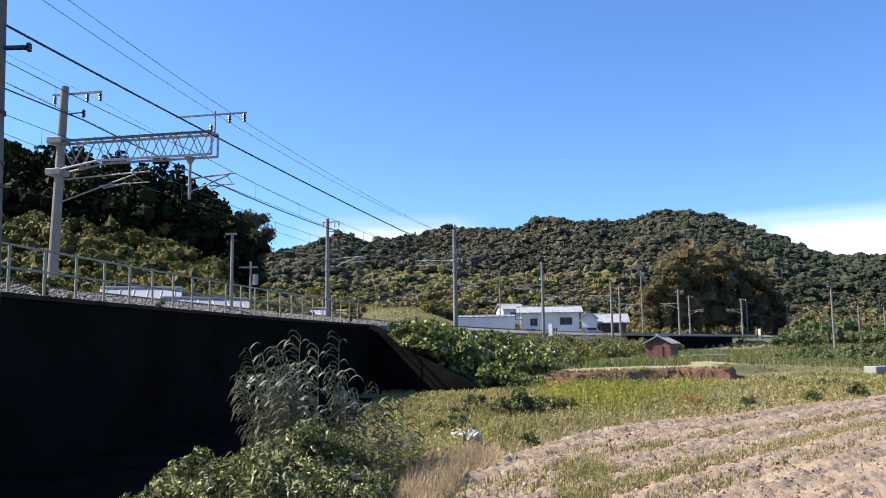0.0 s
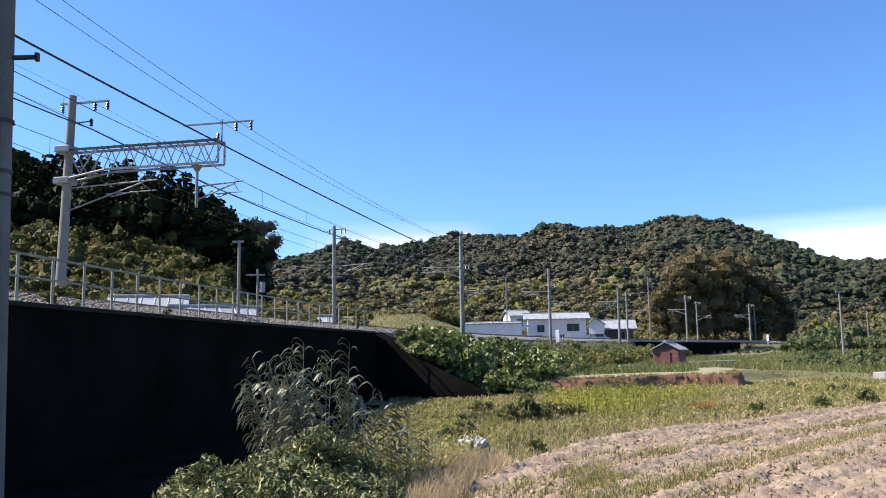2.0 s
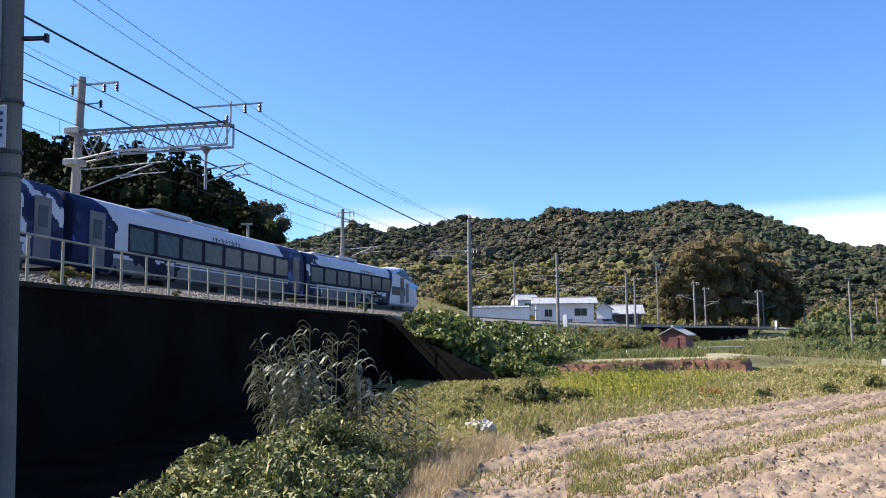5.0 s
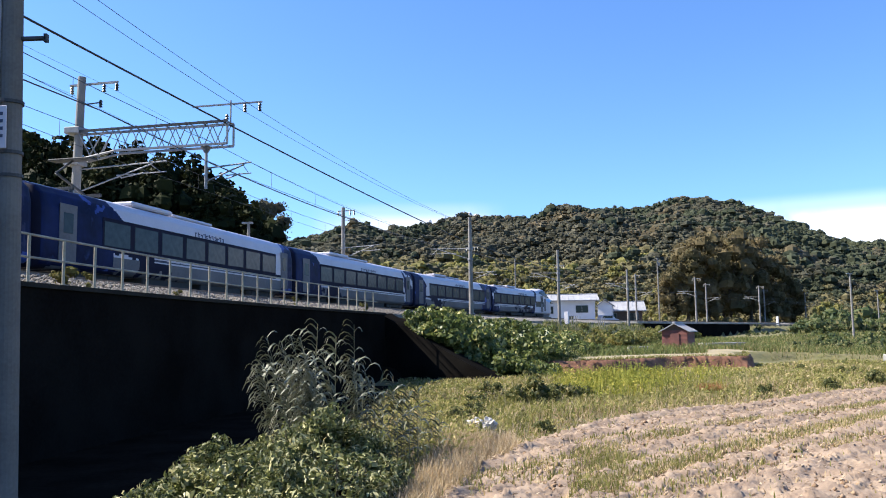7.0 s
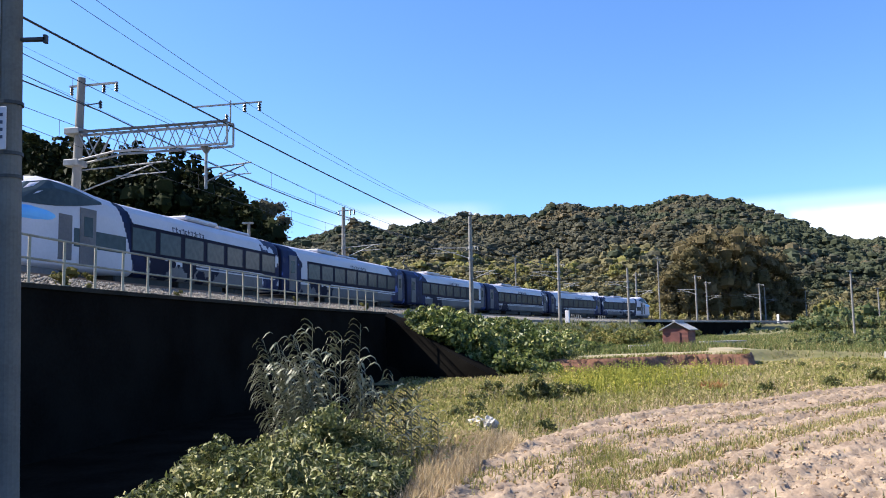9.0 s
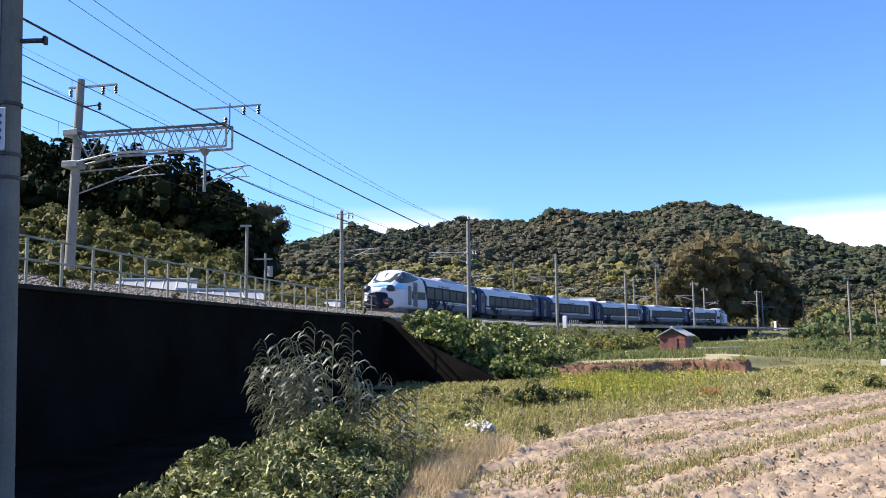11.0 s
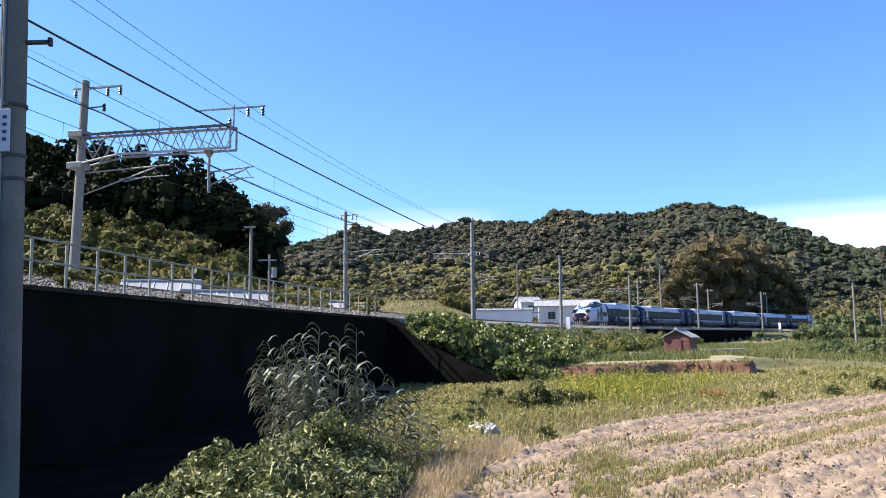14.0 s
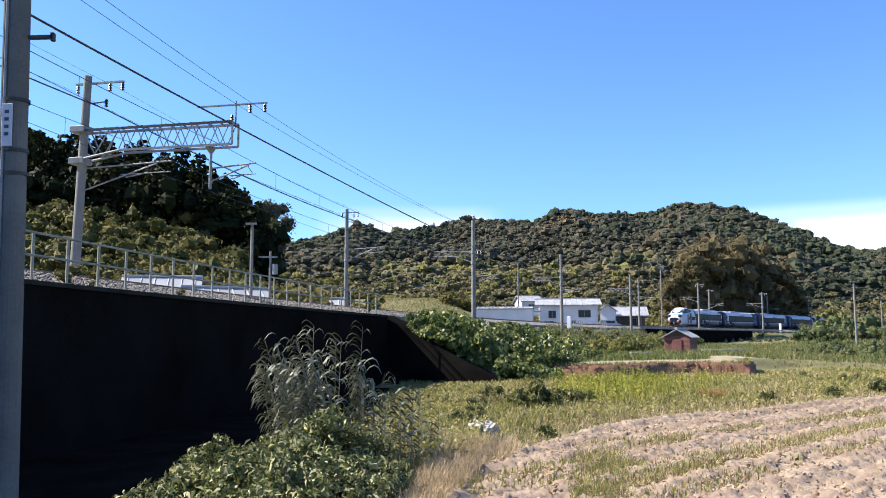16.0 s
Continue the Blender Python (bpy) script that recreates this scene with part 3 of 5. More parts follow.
# portal beam on the nearest mast
GS = 34.0
g = empty("gantry_mast", "concrete mast carrying a steel lattice beam over the tracks", "gantry", pose(*at(GS, -2.75), 0, 0, turn(GS)))
bm = bmesh.new()
rod(bm, (-0.02, 0, -0.9), (0.26, 0, 9.48), 0.225, 0.165, 16)
part("pole", bm, POLE, g)
X1, ZT, ZB = 7.22, 7.02, 6.08
for y in (-0.28, 0.28):
    part("top_chord", box(bmesh.new(), 0.0, X1, y - 0.035, y + 0.035, ZT - 0.05, ZT + 0.05), DARKSTEEL if y < 0 else STEEL, g)
    part("bottom_chord", box(bmesh.new(), 2.0, X1, y - 0.035, y + 0.035, ZB - 0.045, ZB + 0.045), STEEL, g)
    part("knee_brace", rod(bmesh.new(), (0.1, y, 5.75), (2.1, y, ZB), 0.05), STEEL, g)
    xs = np.linspace(1.6, X1 - 0.1, 14)
    for k in range(13):
        za, zb = (ZT, ZB) if k % 2 else (ZB, ZT)
        part("lattice_bar", rod(bmesh.new(), (xs[k], y, za), (xs[k + 1], y, zb), 0.022, sides=6), STEEL, g)
    part("lattice_bar", rod(bmesh.new(), (0.35, y, ZT), (0.95, y, 5.95), 0.032, sides=6), STEEL, g)
    part("lattice_bar", rod(bmesh.new(), (0.95, y, 5.95), (1.6, y, ZT), 0.032, sides=6), STEEL, g)
    part("end_bar", box(bmesh.new(), X1 - 0.035, X1 + 0.035, y - 0.03, y + 0.03, ZB, ZT), STEEL, g)
for k in range(12):
    x = 0.8 + k * 0.57
    part("batten", box(bmesh.new(), x - 0.03, x + 0.03, -0.3, 0.3, ZT + 0.052, ZT + 0.075), STEEL, g)
for z in (ZT + 0.1, 5.75):
    part("collar", box(bmesh.new(), -0.30, 0.42, -0.34, 0.34, z - 0.16, z + 0.12, 0.03), STEEL, g)
drop = part("drop_post", rod(bmesh.new(), (6.15, 0, 4.3), (6.15, 0, 6.05), 0.065), STEEL, g)
part("drop_plate", rod(bmesh.new(), (6.15, 0, 5.8), (6.15, 0, 6.05), 0.08, 0.24, 10), STEEL, g)
for x0, k in ((0.15, 1), (6.15, 1)):
    r = 4.2 if x0 < 1 else 2.0
    z = 5.42 if x0 < 1 else 5.15
    part("top_tube", rod(bmesh.new(), (x0, 0, z), (x0 + r, 0, z + 0.15), 0.034), STEEL, g)
    part("strut", rod(bmesh.new(), (x0, 0, z - (1.0 if x0 < 1 else 0.55)), (x0 + r * 0.85, 0, z + 0.08), 0.034), STEEL, g)
    part("steady_arm", rod(bmesh.new(), (x0 + r * 0.45, 0, z - 0.34), (x0 + r * 1.0, 0, z - 0.3), 0.024), STEEL, g)
    part("steady_arm", rod(bmesh.new(), (x0 + r * 0.5, 0, z - 0.46), (x0 + r * 0.75, 0, z - 0.3), 0.03), STEEL, g)
    part("drop_bar", rod(bmesh.new(), (x0 + r * 0.82, 0, z + 0.06), (x0 + r * 0.95, 0, z - 0.32), 0.016), STEEL, g)
part("cross_arm", box(bmesh.new(), -0.3, 2.0, -0.045, 0.045, 9.1, 9.18), STEEL, g)
for x in (-0.2, 1.35, 1.95):
    insulator(g, x, 0, 9.1)
part("feeder_arm", rod(bmesh.new(), (0.2, 0, 8.25), (1.2, 0, 8.3), 0.03), DARKSTEEL, g)
insulator(g, 1.2, 0, 8.42)
part("tip_post", rod(bmesh.new(), (X1, 0, ZT), (X1, 0, 7.95), 0.035), STEEL, g)
part("tip_arm", box(bmesh.new(), 5.5, 8.6, -0.035, 0.035, 7.76, 7.82), STEEL, g)
for x in (7.85, 8.5):
    insulator(g, x, 0, 7.76)
insulator(g, 7.05, 0, 7.38)


def wire(name, pts, r, sag, label, seg=14, material=None):
    """A hanging wire through (s, off, h) supports."""
    verts, faces, ring = [], [], 5
    line = []
    for (a, b) in zip(pts, pts[1:]):
        for k in range(seg):
            u = k / seg
            p = Vector(at(a[0], a[1], a[2])).lerp(Vector(at(b[0], b[1], b[2])), u)
            p.z -= sag * 4 * u * (1 - u) * ((b[0] - a[0]) / 30.0) ** 2
            line.append(p)
    line.append(Vector(at(*pts[-1])))
    for i, p in enumerate(line):
        d = (line[min(i + 1, len(line) - 1)] - line[max(i - 1, 0)]).normalized()
        u = d.cross(Vector((0, 0, 1))).normalized()
        w = u.cross(d)
        for k in range(ring):
            a = k * 2 * math.pi / ring
            verts.append(p + (u * math.cos(a) + w * math.sin(a)) * r)
    for i in range(len(line) - 1):
        for k in range(ring):
            faces.append((i * ring + k, i * ring + (k + 1) % ring, (i + 1) * ring + (k + 1) % ring, (i + 1) * ring + k))
    return tagged(new(name, mesh_data(name, verts, faces, material or CABLE)), label, "cable", group="overhead wires")


FS = [-26, 4] + [34] + [s for s, _ in FAR]
wire("feeder_cable", [(4, 4.4, 6.0), (34, 4.4, 6.92), (67.3, 6.6, 5.44), (97.2, 6.6, 5.4)], 0.034, 0.10, "thick black feeder cable sagging between masts")
wire("feeder_cable", [(4, -1.55, 7.45), (34, -1.55, 7.95), (64.6, -2.2, 7.4), (95, -2.2, 7.4), (125, -2.2, 7.4)], 0.03, 0.28, "thick black feeder cable sagging between masts")
for off, h in ((5.1, 7.42), (5.75, 7.42)):
    wire("power_wire", [(4, off, h + 0.2), (34, off, h), (67.3, 6.9, 6.7), (97.2, 6.9, 6.7)], 0.009, 0.3, "thin grey overhead power wire")
for off in (-2.95, -0.8):
    wire("power_wire", [(4, off, 8.9), (34, off, 8.75)] + [(s, off - 0.2, t - 0.6) for s, t in FAR], 0.006, 0.3, "thin grey overhead power wire")


def lift(s, c):
    """The wires stand a little higher near the lattice beam."""
    return (0.30 if c > 1 else 0.48) * float(np.interp(s, [34, 64.6], [1, 0]))


for c in (0.0, 3.8):
    w1 = wire("catenary_wire", [(s, c, 5.85 + lift(s, c)) for s in FS], 0.012, 0.35, "messenger wire over the track")
    w2 = wire("contact_wire", [(s, c, 4.95 + lift(s, c)) for s in FS], 0.010, 0.0, "contact wire over the track")
    for a, b in zip(FS[:6], FS[1:7]):
        for k in range(1, 6):
            u = k / 6
            p = Vector(at(a, c, 0)).lerp(Vector(at(b, c, 0)), u)
            part("dropper", rod(bmesh.new(), (p.x, p.y, p.z + 4.95 + (1 - u) * lift(a, c) + u * lift(b, c)), (p.x, p.y, p.z + 5.87 + (1 - u) * lift(a, c) + u * lift(b, c) - 1.4 * u * (1 - u)), 0.008, sides=4), CABLE, w1)

# the pole beside the camera
NP = empty("utility_pole", "tall grey concrete utility pole with a white sign and cables", "utility pole", pose(-5.09, 9.6, 0, 0, -1.25, 0))
part("pole", rod(bmesh.new(), (0, 0, -0.3), (0, 0, 9.5), 0.155, 0.115, 20), SHADEPOLE, NP)
part("cable", rod(bmesh.new(), (-0.145, -0.06, -0.2), (-0.125, -0.06, 9.4), 0.03), CABLE, NP, "black cable clipped to the pole")
part("cable", rod(bmesh.new(), (-0.09, -0.13, 2.0), (-0.08, -0.11, 9.4), 0.018), STEEL, NP)
part("sign_plate", box(bmesh.new(), -0.09, 0.04, -0.165, -0.15, 4.95, 5.47, 0.006), WHITE, NP, "white vertical sign plate")
for k in range(4):
    part("sign_writing", box(bmesh.new(), -0.05, 0.0, -0.172, -0.166, 5.08 + k * 0.09, 5.12 + k * 0.09), LETTER, NP)
for z in (4.62, 4.9, 5.52):
    part("steel_band", rod(bmesh.new(), (0, 0, z), (0, 0, z + 0.04), 0.152, sides=20), DARKSTEEL, NP)
part("step_arm", box(bmesh.new(), 0.1, 0.42, -0.03, 0.03, 6.32, 6.36), DARKSTEEL, NP)
part("step_tip", box(bmesh.new(), 0.40, 0.44, -0.03, 0.03, 6.29, 6.39), DARKSTEEL, NP)


def lamp_post(x, y, top, r, label, arm=0.0):
    z = float(ground_z(np.array([x]), np.array([y]))[0])
    m = empty("utility_pole", label, "utility pole", pose(x, y, z), "distant poles")
    part("pole", rod(bmesh.new(), (0, 0, -0.4), (0, 0, top - z), r, r * 0.75, 10), POLE, m)
    if arm:
        part("cross_arm", box(bmesh.new(), -arm, arm * 0.6, -0.05, 0.05, top - z - 0.45, top - z - 0.35), STEEL, m)
        part("transformer", rod(bmesh.new(), (arm * 0.4, 0, top - z - 1.6), (arm * 0.4, 0, top - z - 0.9), 0.2), STEEL, m)
    else:
        part("cap", box(bmesh.new(), -0.45, 0.3, -0.08, 0.08, top - z - 0.08, top - z + 0.05), STEEL, m)
    return m


lamp_post(53.6, 107.0, 9.65, 0.15, "slim concrete pole standing in the meadow")
lamp_post(12.4, 140.0, 15.5, 0.14, "concrete utility pole behind the buildings")
lamp_post(48.9, 185.0, 18.8, 0.17, "concrete utility pole with a transformer", 0.9)
lamp_post(-13.25, 55.0, 10.35, 0.13, "pale utility pole behind the railway")
lamp_post(-12.1, 55.6, 8.5, 0.10, "pale utility pole behind the railway", 0.8)
lamp_post(80.0, 150.0, 9.2, 0.14, "slim concrete pole beside the far road")
lamp_post(86.0, 152.0, 8.9, 0.14, "slim concrete pole beside the far road")

# ---- buildings ----
PLASTER = mat("white_plaster", (0.70, 0.68, 0.72), (0.60, 0.58, 0.62), 0.85, scale=0.6, fine=8)
TILE = mat("grey_roof_tile", (0.16, 0.165, 0.18), (0.10, 0.105, 0.115), 0.55, scale=1.0, fine=12)
METALROOF = mat("pale_metal_roof", (0.36, 0.36, 0.375), (0.26, 0.26, 0.275), 0.65, 0.0, scale=0.8, fine=10)
WOOD = mat("dark_timber", (0.10, 0.07, 0.05), (0.06, 0.04, 0.03), 0.8)
REDBOARD = mat("red_brown_boards", (0.20, 0.075, 0.06), (0.13, 0.05, 0.045), 0.85, scale=2.0, fine=20, per_object=0.5)


def gabled(parent, w, d, wall_h, rise, over, wall_mat, roof_mat, thick=0.18):
    """Walls with two gables and a two-slope roof; the ridge runs along x."""
    v = [(-w / 2, -d / 2, -0.6), (w / 2, -d / 2, -0.6), (w / 2, d / 2, -0.6), (-w / 2, d / 2, -0.6),
         (-w / 2, -d / 2, wall_h), (w / 2, -d / 2, wall_h), (w / 2, d / 2, wall_h), (-w / 2, d / 2, wall_h), (-w / 2, 0, wall_h + rise), (w / 2, 0, wall_h + rise)]
    f = [(0, 1, 5, 4), (2, 3, 7, 6), (1, 2, 6, 9, 5), (3, 0, 4, 8, 7), (0, 3, 2, 1), (4, 5, 9, 8), (6, 7, 8, 9)]
    piece("wall", mesh_data("wall", v, f, wall_mat), parent)
    sl = rise / (d / 2)
    for k in (-1, 1):
        yo = k * (d / 2 + over)
        zo = wall_h - over * sl
        v = []
        for x in (-w / 2 - over, w / 2 + over):
            v += [(x, yo, zo + 0.02), (x, 0, wall_h + rise + 0.02), (x, 0, wall_h + rise + thick), (x, yo, zo + thick)]
        f = [(0, 1, 2, 3), (7, 6, 5, 4), (0, 4, 5, 1), (1, 5, 6, 2), (2, 6, 7, 3), (3, 7, 4, 0)]
        roof = piece("roof", mesh_data("roof", v, f, roof_mat), parent)
        n = int((w + 2 * over) / 0.9)
        for i in range(n):
            x = -w / 2 - over + (i + 0.5) * (w + 2 * over) / n
            part("roof_rib", rod(bmesh.new(), (x, yo, zo + thick), (x, 0, wall_h + rise + thick), 0.05, sides=5), roof_mat, roof)
    part("ridge", box(bmesh.new(), -w / 2 - over, w / 2 + over, -0.14, 0.14, wall_h + rise + thick - 0.05, wall_h + rise + thick + 0.12, 0.03), roof_mat, parent)


def window(parent, x, y, z, w, h, face=-1):
    win = part("window", box(bmesh.new(), x - w / 2, x + w / 2, y - 0.03, y + 0.03, z, z + h, 0.01), GLASS, parent)
    fr = bmesh.new()
    for a, b, c, d in ((x - w / 2 - 0.06, x + w / 2 + 0.06, z - 0.06, z), (x - w / 2 - 0.06, x + w / 2 + 0.06, z + h, z + h + 0.06), (x - w / 2 - 0.06, x - w / 2, z, z + h), (x + w / 2, x + w / 2 + 0.06, z, z + h), (x - 0.03, x + 0.03, z, z + h)):
        box(fr, a, b, y - 0.06, y + 0.02, c, d)
    part("frame", fr, STEEL, win)


def base_z(x, y):
    return float(ground_z(np.array([float(x)]), np.array([float(y)]))[0])


def house(name, label, x, y, rz, w, d, h, rise, over, wm, rm, wins=(), z=None):
    e = empty(name, label, "house", pose(x, y, base_z(x, y) if z is None else z, 0, 0, rz), "village buildings")
    gabled(e, w, d, h, rise, over, wm, rm)
    for wx, wz, ww, wh in wins:
        window(e, wx, -d / 2, wz, ww, wh)
    return e


house("warehouse", "low white flat-roofed shed beside the railway", 9.0, 124, -8, 8.2, 7, 3.4, 0.25, 0.15, PLASTER, METALROOF, ((-2.6, 0.9, 1.2, 1.0),), z=3.1)
h = house("house", "white two-storey house with pale roof and dark windows", 20.2, 136, -6, 9.4, 7, 4.4, 0.9, 0.7, PLASTER, METALROOF,
          ((-2.6, 2.3, 1.1, 1.1), (2.6, 2.4, 1.9, 1.1), (-3.2, 0.2, 1.5, 1.5), (0.6, 0.6, 1.2, 1.2)), z=3.2)
bm = box(bmesh.new(), -8.2, -4.4, -3.9, -1.2, 3.3, 3.5, 0.03)
part("porch_roof", bm, METALROOF, h)
for x in (-8.0, -6.3):
    part("porch_post", rod(bmesh.new(), (x, -3.7, -0.5), (x, -3.7, 3.3), 0.07), PLASTER, h)
h = house("house", "white house with a tiled gable roof and carport", 29.6, 149, 75, 4.0, 2.6, 3.9, 0.9, 0.3, PLASTER, TILE, ((0, 1.8, 1.2, 1.0),), z=3.2)
h = house("house", "old house with pale grey tiled roof and dark timber", 33.6, 154, -8, 7.0, 6, 3.0, 1.4, 0.7, WOOD, METALROOF, ((-2, 1.0, 1.6, 1.3), (2, 1.0, 1.6, 1.3)), z=3.4)
h = house("house", "grey-roofed house in front of the wooded slope", 20.0, 200, 15, 5, 5, 3.0, 1.2, 0.5, PLASTER, METALROOF, ((0, 1.0, 1.4, 1.1),), z=8.0)
# roofs beyond the railway
house("house", "low house with a pale tiled roof behind the railway", -21.0, 60, 12, 4.5, 5, 2.2, 1.7, 0.6, PLASTER, METALROOF, z=3.0)
house("warehouse", "long low store with a bright metal roof behind the railway", -15.6, 57, 28, 5, 4.5, 1.7, 1.2, 0.5, PLASTER, METALROOF, z=3.0)
house("house", "small house with a pale roof behind the railway", -10.4, 66, 10, 3.6, 4, 1.4, 1.1, 0.4, PLASTER, METALROOF, z=3.0)

# wooden shed on the terrace
SH = empty("shed", "small red-brown boarded shed with a pale gabled roof", "shed", pose(22.2, 77.5, base_z(22.2, 77.5), 0, 0, 62))
gabled(SH, 3.2, 2.3, 1.75, 0.62, 0.28, WOOD, METALROOF, 0.1)
bd = shared("board", box(bmesh.new(), -1.16, 1.16, -0.015, 0.015, -0.10, 0.10, 0.01), REDBOARD)
for k in range(9):
    piece("board", bd, SH, pose(-1.62, 0, 0.0 + 0.1 + k * 0.2, 0, 0, 90))
bd2 = shared("board", box(bmesh.new(), -1.6, 1.6, -0.015, 0.015, -0.10, 0.10, 0.01), REDBOARD)
for k in range(8):
    for y in (-1.17, 1.17):
        piece("board", bd2, SH, pose(0, y, 0.1 + k * 0.2))
bm = bmesh.new()
box(bm, -1.70, -1.64, -0.42, 0.42, 0.0, 1.5, 0.01)
part("door", bm, REDBOARD, SH)

# retaining wall under the far track, shade in its dark colour, with pale coping
wall_far = tagged(new("wall_far", sweep([(7.0, -0.55), (7.6, -0.55), (7.75, -4.4), (7.0, -4.4)][::-1], 133, 186, 2, WALL, "wall_far", True)), "concrete retaining wall under the far railway curve, coloured dark for its shade", "wall", kind="structure")
tagged(new("trim_kerb", sweep([(6.9, -0.54), (6.9, -0.28), (7.8, -0.28), (7.8, -0.54)], 128, 205, 2, CONCRETE, "trim_kerb", True)), "pale concrete coping beside the far track", "coping", kind="structure")
cul = tagged(new("culvert_slab", shared("culvert_slab", box(bmesh.new(), -2.6, 2.6, -0.5, 0.5, 0.1, 0.45, 0.04), CONCRETE)), "low pale concrete culvert slab beside the shed", "slab")
cul.matrix_basis = pose(28.2, 83.0, base_z(28.2, 83), 0, 0, 20)
pan = tagged(new("concrete_trough", shared("concrete_trough", box(bmesh.new(), -1.3, 1.3, -0.5, 0.5, -0.1, 0.75, 0.05), CONCRETE)), "pale concrete trough at the field edge", "trough")
pan.matrix_basis = pose(31.8, 57.0, base_z(31.8, 57), 0, 0, 25)
slab = tagged(new("stone_slab", shared("stone_slab", box(bmesh.new(), -1.0, 1.0, -0.3, 0.3, -0.1, 0.35, 0.05), CONCRETE)), "grey stone slab at the foot of the hedge", "slab")
slab.matrix_basis = pose(17.6, 74.0, base_z(17.6, 74), 0, 0, 5)

# short white posts by the far track
PM = shared("marker_post", box(bmesh.new(), -0.04, 0.04, -0.04, 0.04, -0.5, 0.7, 0.01), CONCRETE)
for k in range(9):
    s = 101 + k * 0.9 + (k > 4) * 7
    tagged(new("marker_post", PM), "short white post beside the track", "post", "track posts").matrix_basis = pose(*at(s, 7.1, -0.5), 0, 0, turn(s))
mk = tagged(new("track_marker", shared("track_marker", box(bmesh.new(), -0.25, 0.25, -0.08, 0.08, -0.4, 1.5, 0.05), PLASTER)), "white rounded trackside marker board", "marker")
mk.matrix_basis = pose(*at(207, 6.6, -0.3), 0, 0, turn(207))
bx = tagged(new("relay_box", shared("relay_box", box(bmesh.new(), -0.22, 0.22, -0.2, 0.2, -0.5, 0.9, 0.03), PLASTER)), "white trackside relay box", "box")
bx.matrix_basis = pose(*at(99.5, 7.0, -0.3), 0, 0, turn(99))


def small_car(x, y, z, rz, label):
    e = empty("car", label, "car", pose(x, y, z, 0, 0, rz))
    prof = [(-1.7, 0.25), (-1.72, 0.8), (-1.55, 1.05), (-1.3, 1.55), (0.5, 1.6), (1.05, 1.0), (1.68, 0.85), (1.72, 0.3)]
    v = [(px, sy, pz) for sy in (-0.72, 0.72) for px, pz in prof]
    n = len(prof)
    f = [tuple(range(n)), tuple(range(n, 2 * n))[::-1]] + [(i, n + i, n + (i + 1) % n, (i + 1) % n) for i in range(n)]
    piece("body", mesh_data("body", v, f, WHITE), e)
    for sy in (-0.725, 0.725):
        part("window", box(bmesh.new(), -1.15, 0.55, sy - 0.01, sy + 0.01, 1.05, 1.45, 0.008), GLASS, e)
        for wx in (-1.1, 1.1):
            part("wheel", rod(bmesh.new(), (wx, sy - 0.08, 0.27), (wx, sy + 0.08, 0.27), 0.28, sides=14), BLACK, e)
    part("windscreen", box(bmesh.new(), -0.02, 0.02, -0.6, 0.6, -0.3, 0.3), GLASS, e).matrix_basis = pose(0.79, 0, 1.31, 0, -43, 0)


small_car(26.8, 133.5, 3.55, 15, "small white car parked beside the white house")

# ---- plants ----
rng = np.random.RandomState(7)


def unit(v):
    return v / np.maximum(np.linalg.norm(v, axis=1, keepdims=True), 1e-6)


def leaf_quads(c, nrm, size, rg, slim=0.55, scatter=0.5):
    """Folded pointed leaves at the points c, facing about nrm."""
    n = len(c)
    size = np.broadcast_to(np.asarray(size, float), (n,))[:, None]
    nrm = unit(unit(nrm) + rg.normal(0, scatter, (n, 3)))
    t = unit(np.cross(nrm, rg.normal(0, 1, (n, 3))))
    b = np.cross(nrm, t)
    fold = nrm * size * 0.16
    v = np.stack([c - t * size * 0.5, c + b * size * slim * 0.5 + fold, c + t * size * 0.5 - fold, c - b * size * slim * 0.5 + fold], 1).reshape(-1, 3)
    return v, np.arange(n * 4).reshape(n, 4)


def crown(rg, R, H, lumps, per, leaf, base=0.15, slim=0.8, scatter=0.45, lobe=(0.30, 0.48), core=0.85, rings=(3, 6)):
    """A lumpy crown round (0, 0): many leaf clumps on uneven lobes, from base*H to H."""
    vs = []
    for k in range(lumps):
        u = rg.uniform(0, 1)
        z = H * (base + (1 - base) * (0.12 + 0.76 * u))
        rad = R * (0.35 + 0.65 * math.sin(math.pi * min(1, 0.18 + 0.82 * (1 - u) ** 0.8))) * rg.uniform(0.35, 0.85)
        a = rg.uniform(0, 6.283)
        lr = R * rg.uniform(*lobe)
        d = unit(rg.normal(0, 1, (per, 3)) + np.array([0, 0, 0.35]))
        c = np.array([rad * math.cos(a), rad * math.sin(a), z]) + d * lr * rg.uniform(0.75, 1.08, (per, 1)) * np.array([1, 1, 0.8])
        vs.append(leaf_quads(c, d, leaf * rg.uniform(0.6, 1.3, per), rg, slim, scatter)[0])
        if core:
            vs.append(lobe_quads(np.array([rad * math.cos(a), rad * math.sin(a), z]), lr * core, rg, rings))
    return np.concatenate(vs)


def lobe_quads(c, r, rg, rings=(4, 7)):
    """A rough rounded mass of foliage inside a lobe of the crown."""
    n, m = rings
    th = np.linspace(0.12, 2.9, n + 1)[:, None]
    ph = (np.arange(m) * 6.283 / m)[None, :]
    rr = r * rg.uniform(0.55, 1.2, (n + 1, m))
    g = np.stack([rr * np.sin(th) * np.cos(ph), rr * np.sin(th) * np.sin(ph), rr * np.cos(th) * np.ones_like(ph) * 0.85], -1) + c
    nxt = np.roll(g, -1, axis=1)
    return np.stack([g[:-1], g[1:], nxt[1:], nxt[:-1]], 2).reshape(-1, 3)


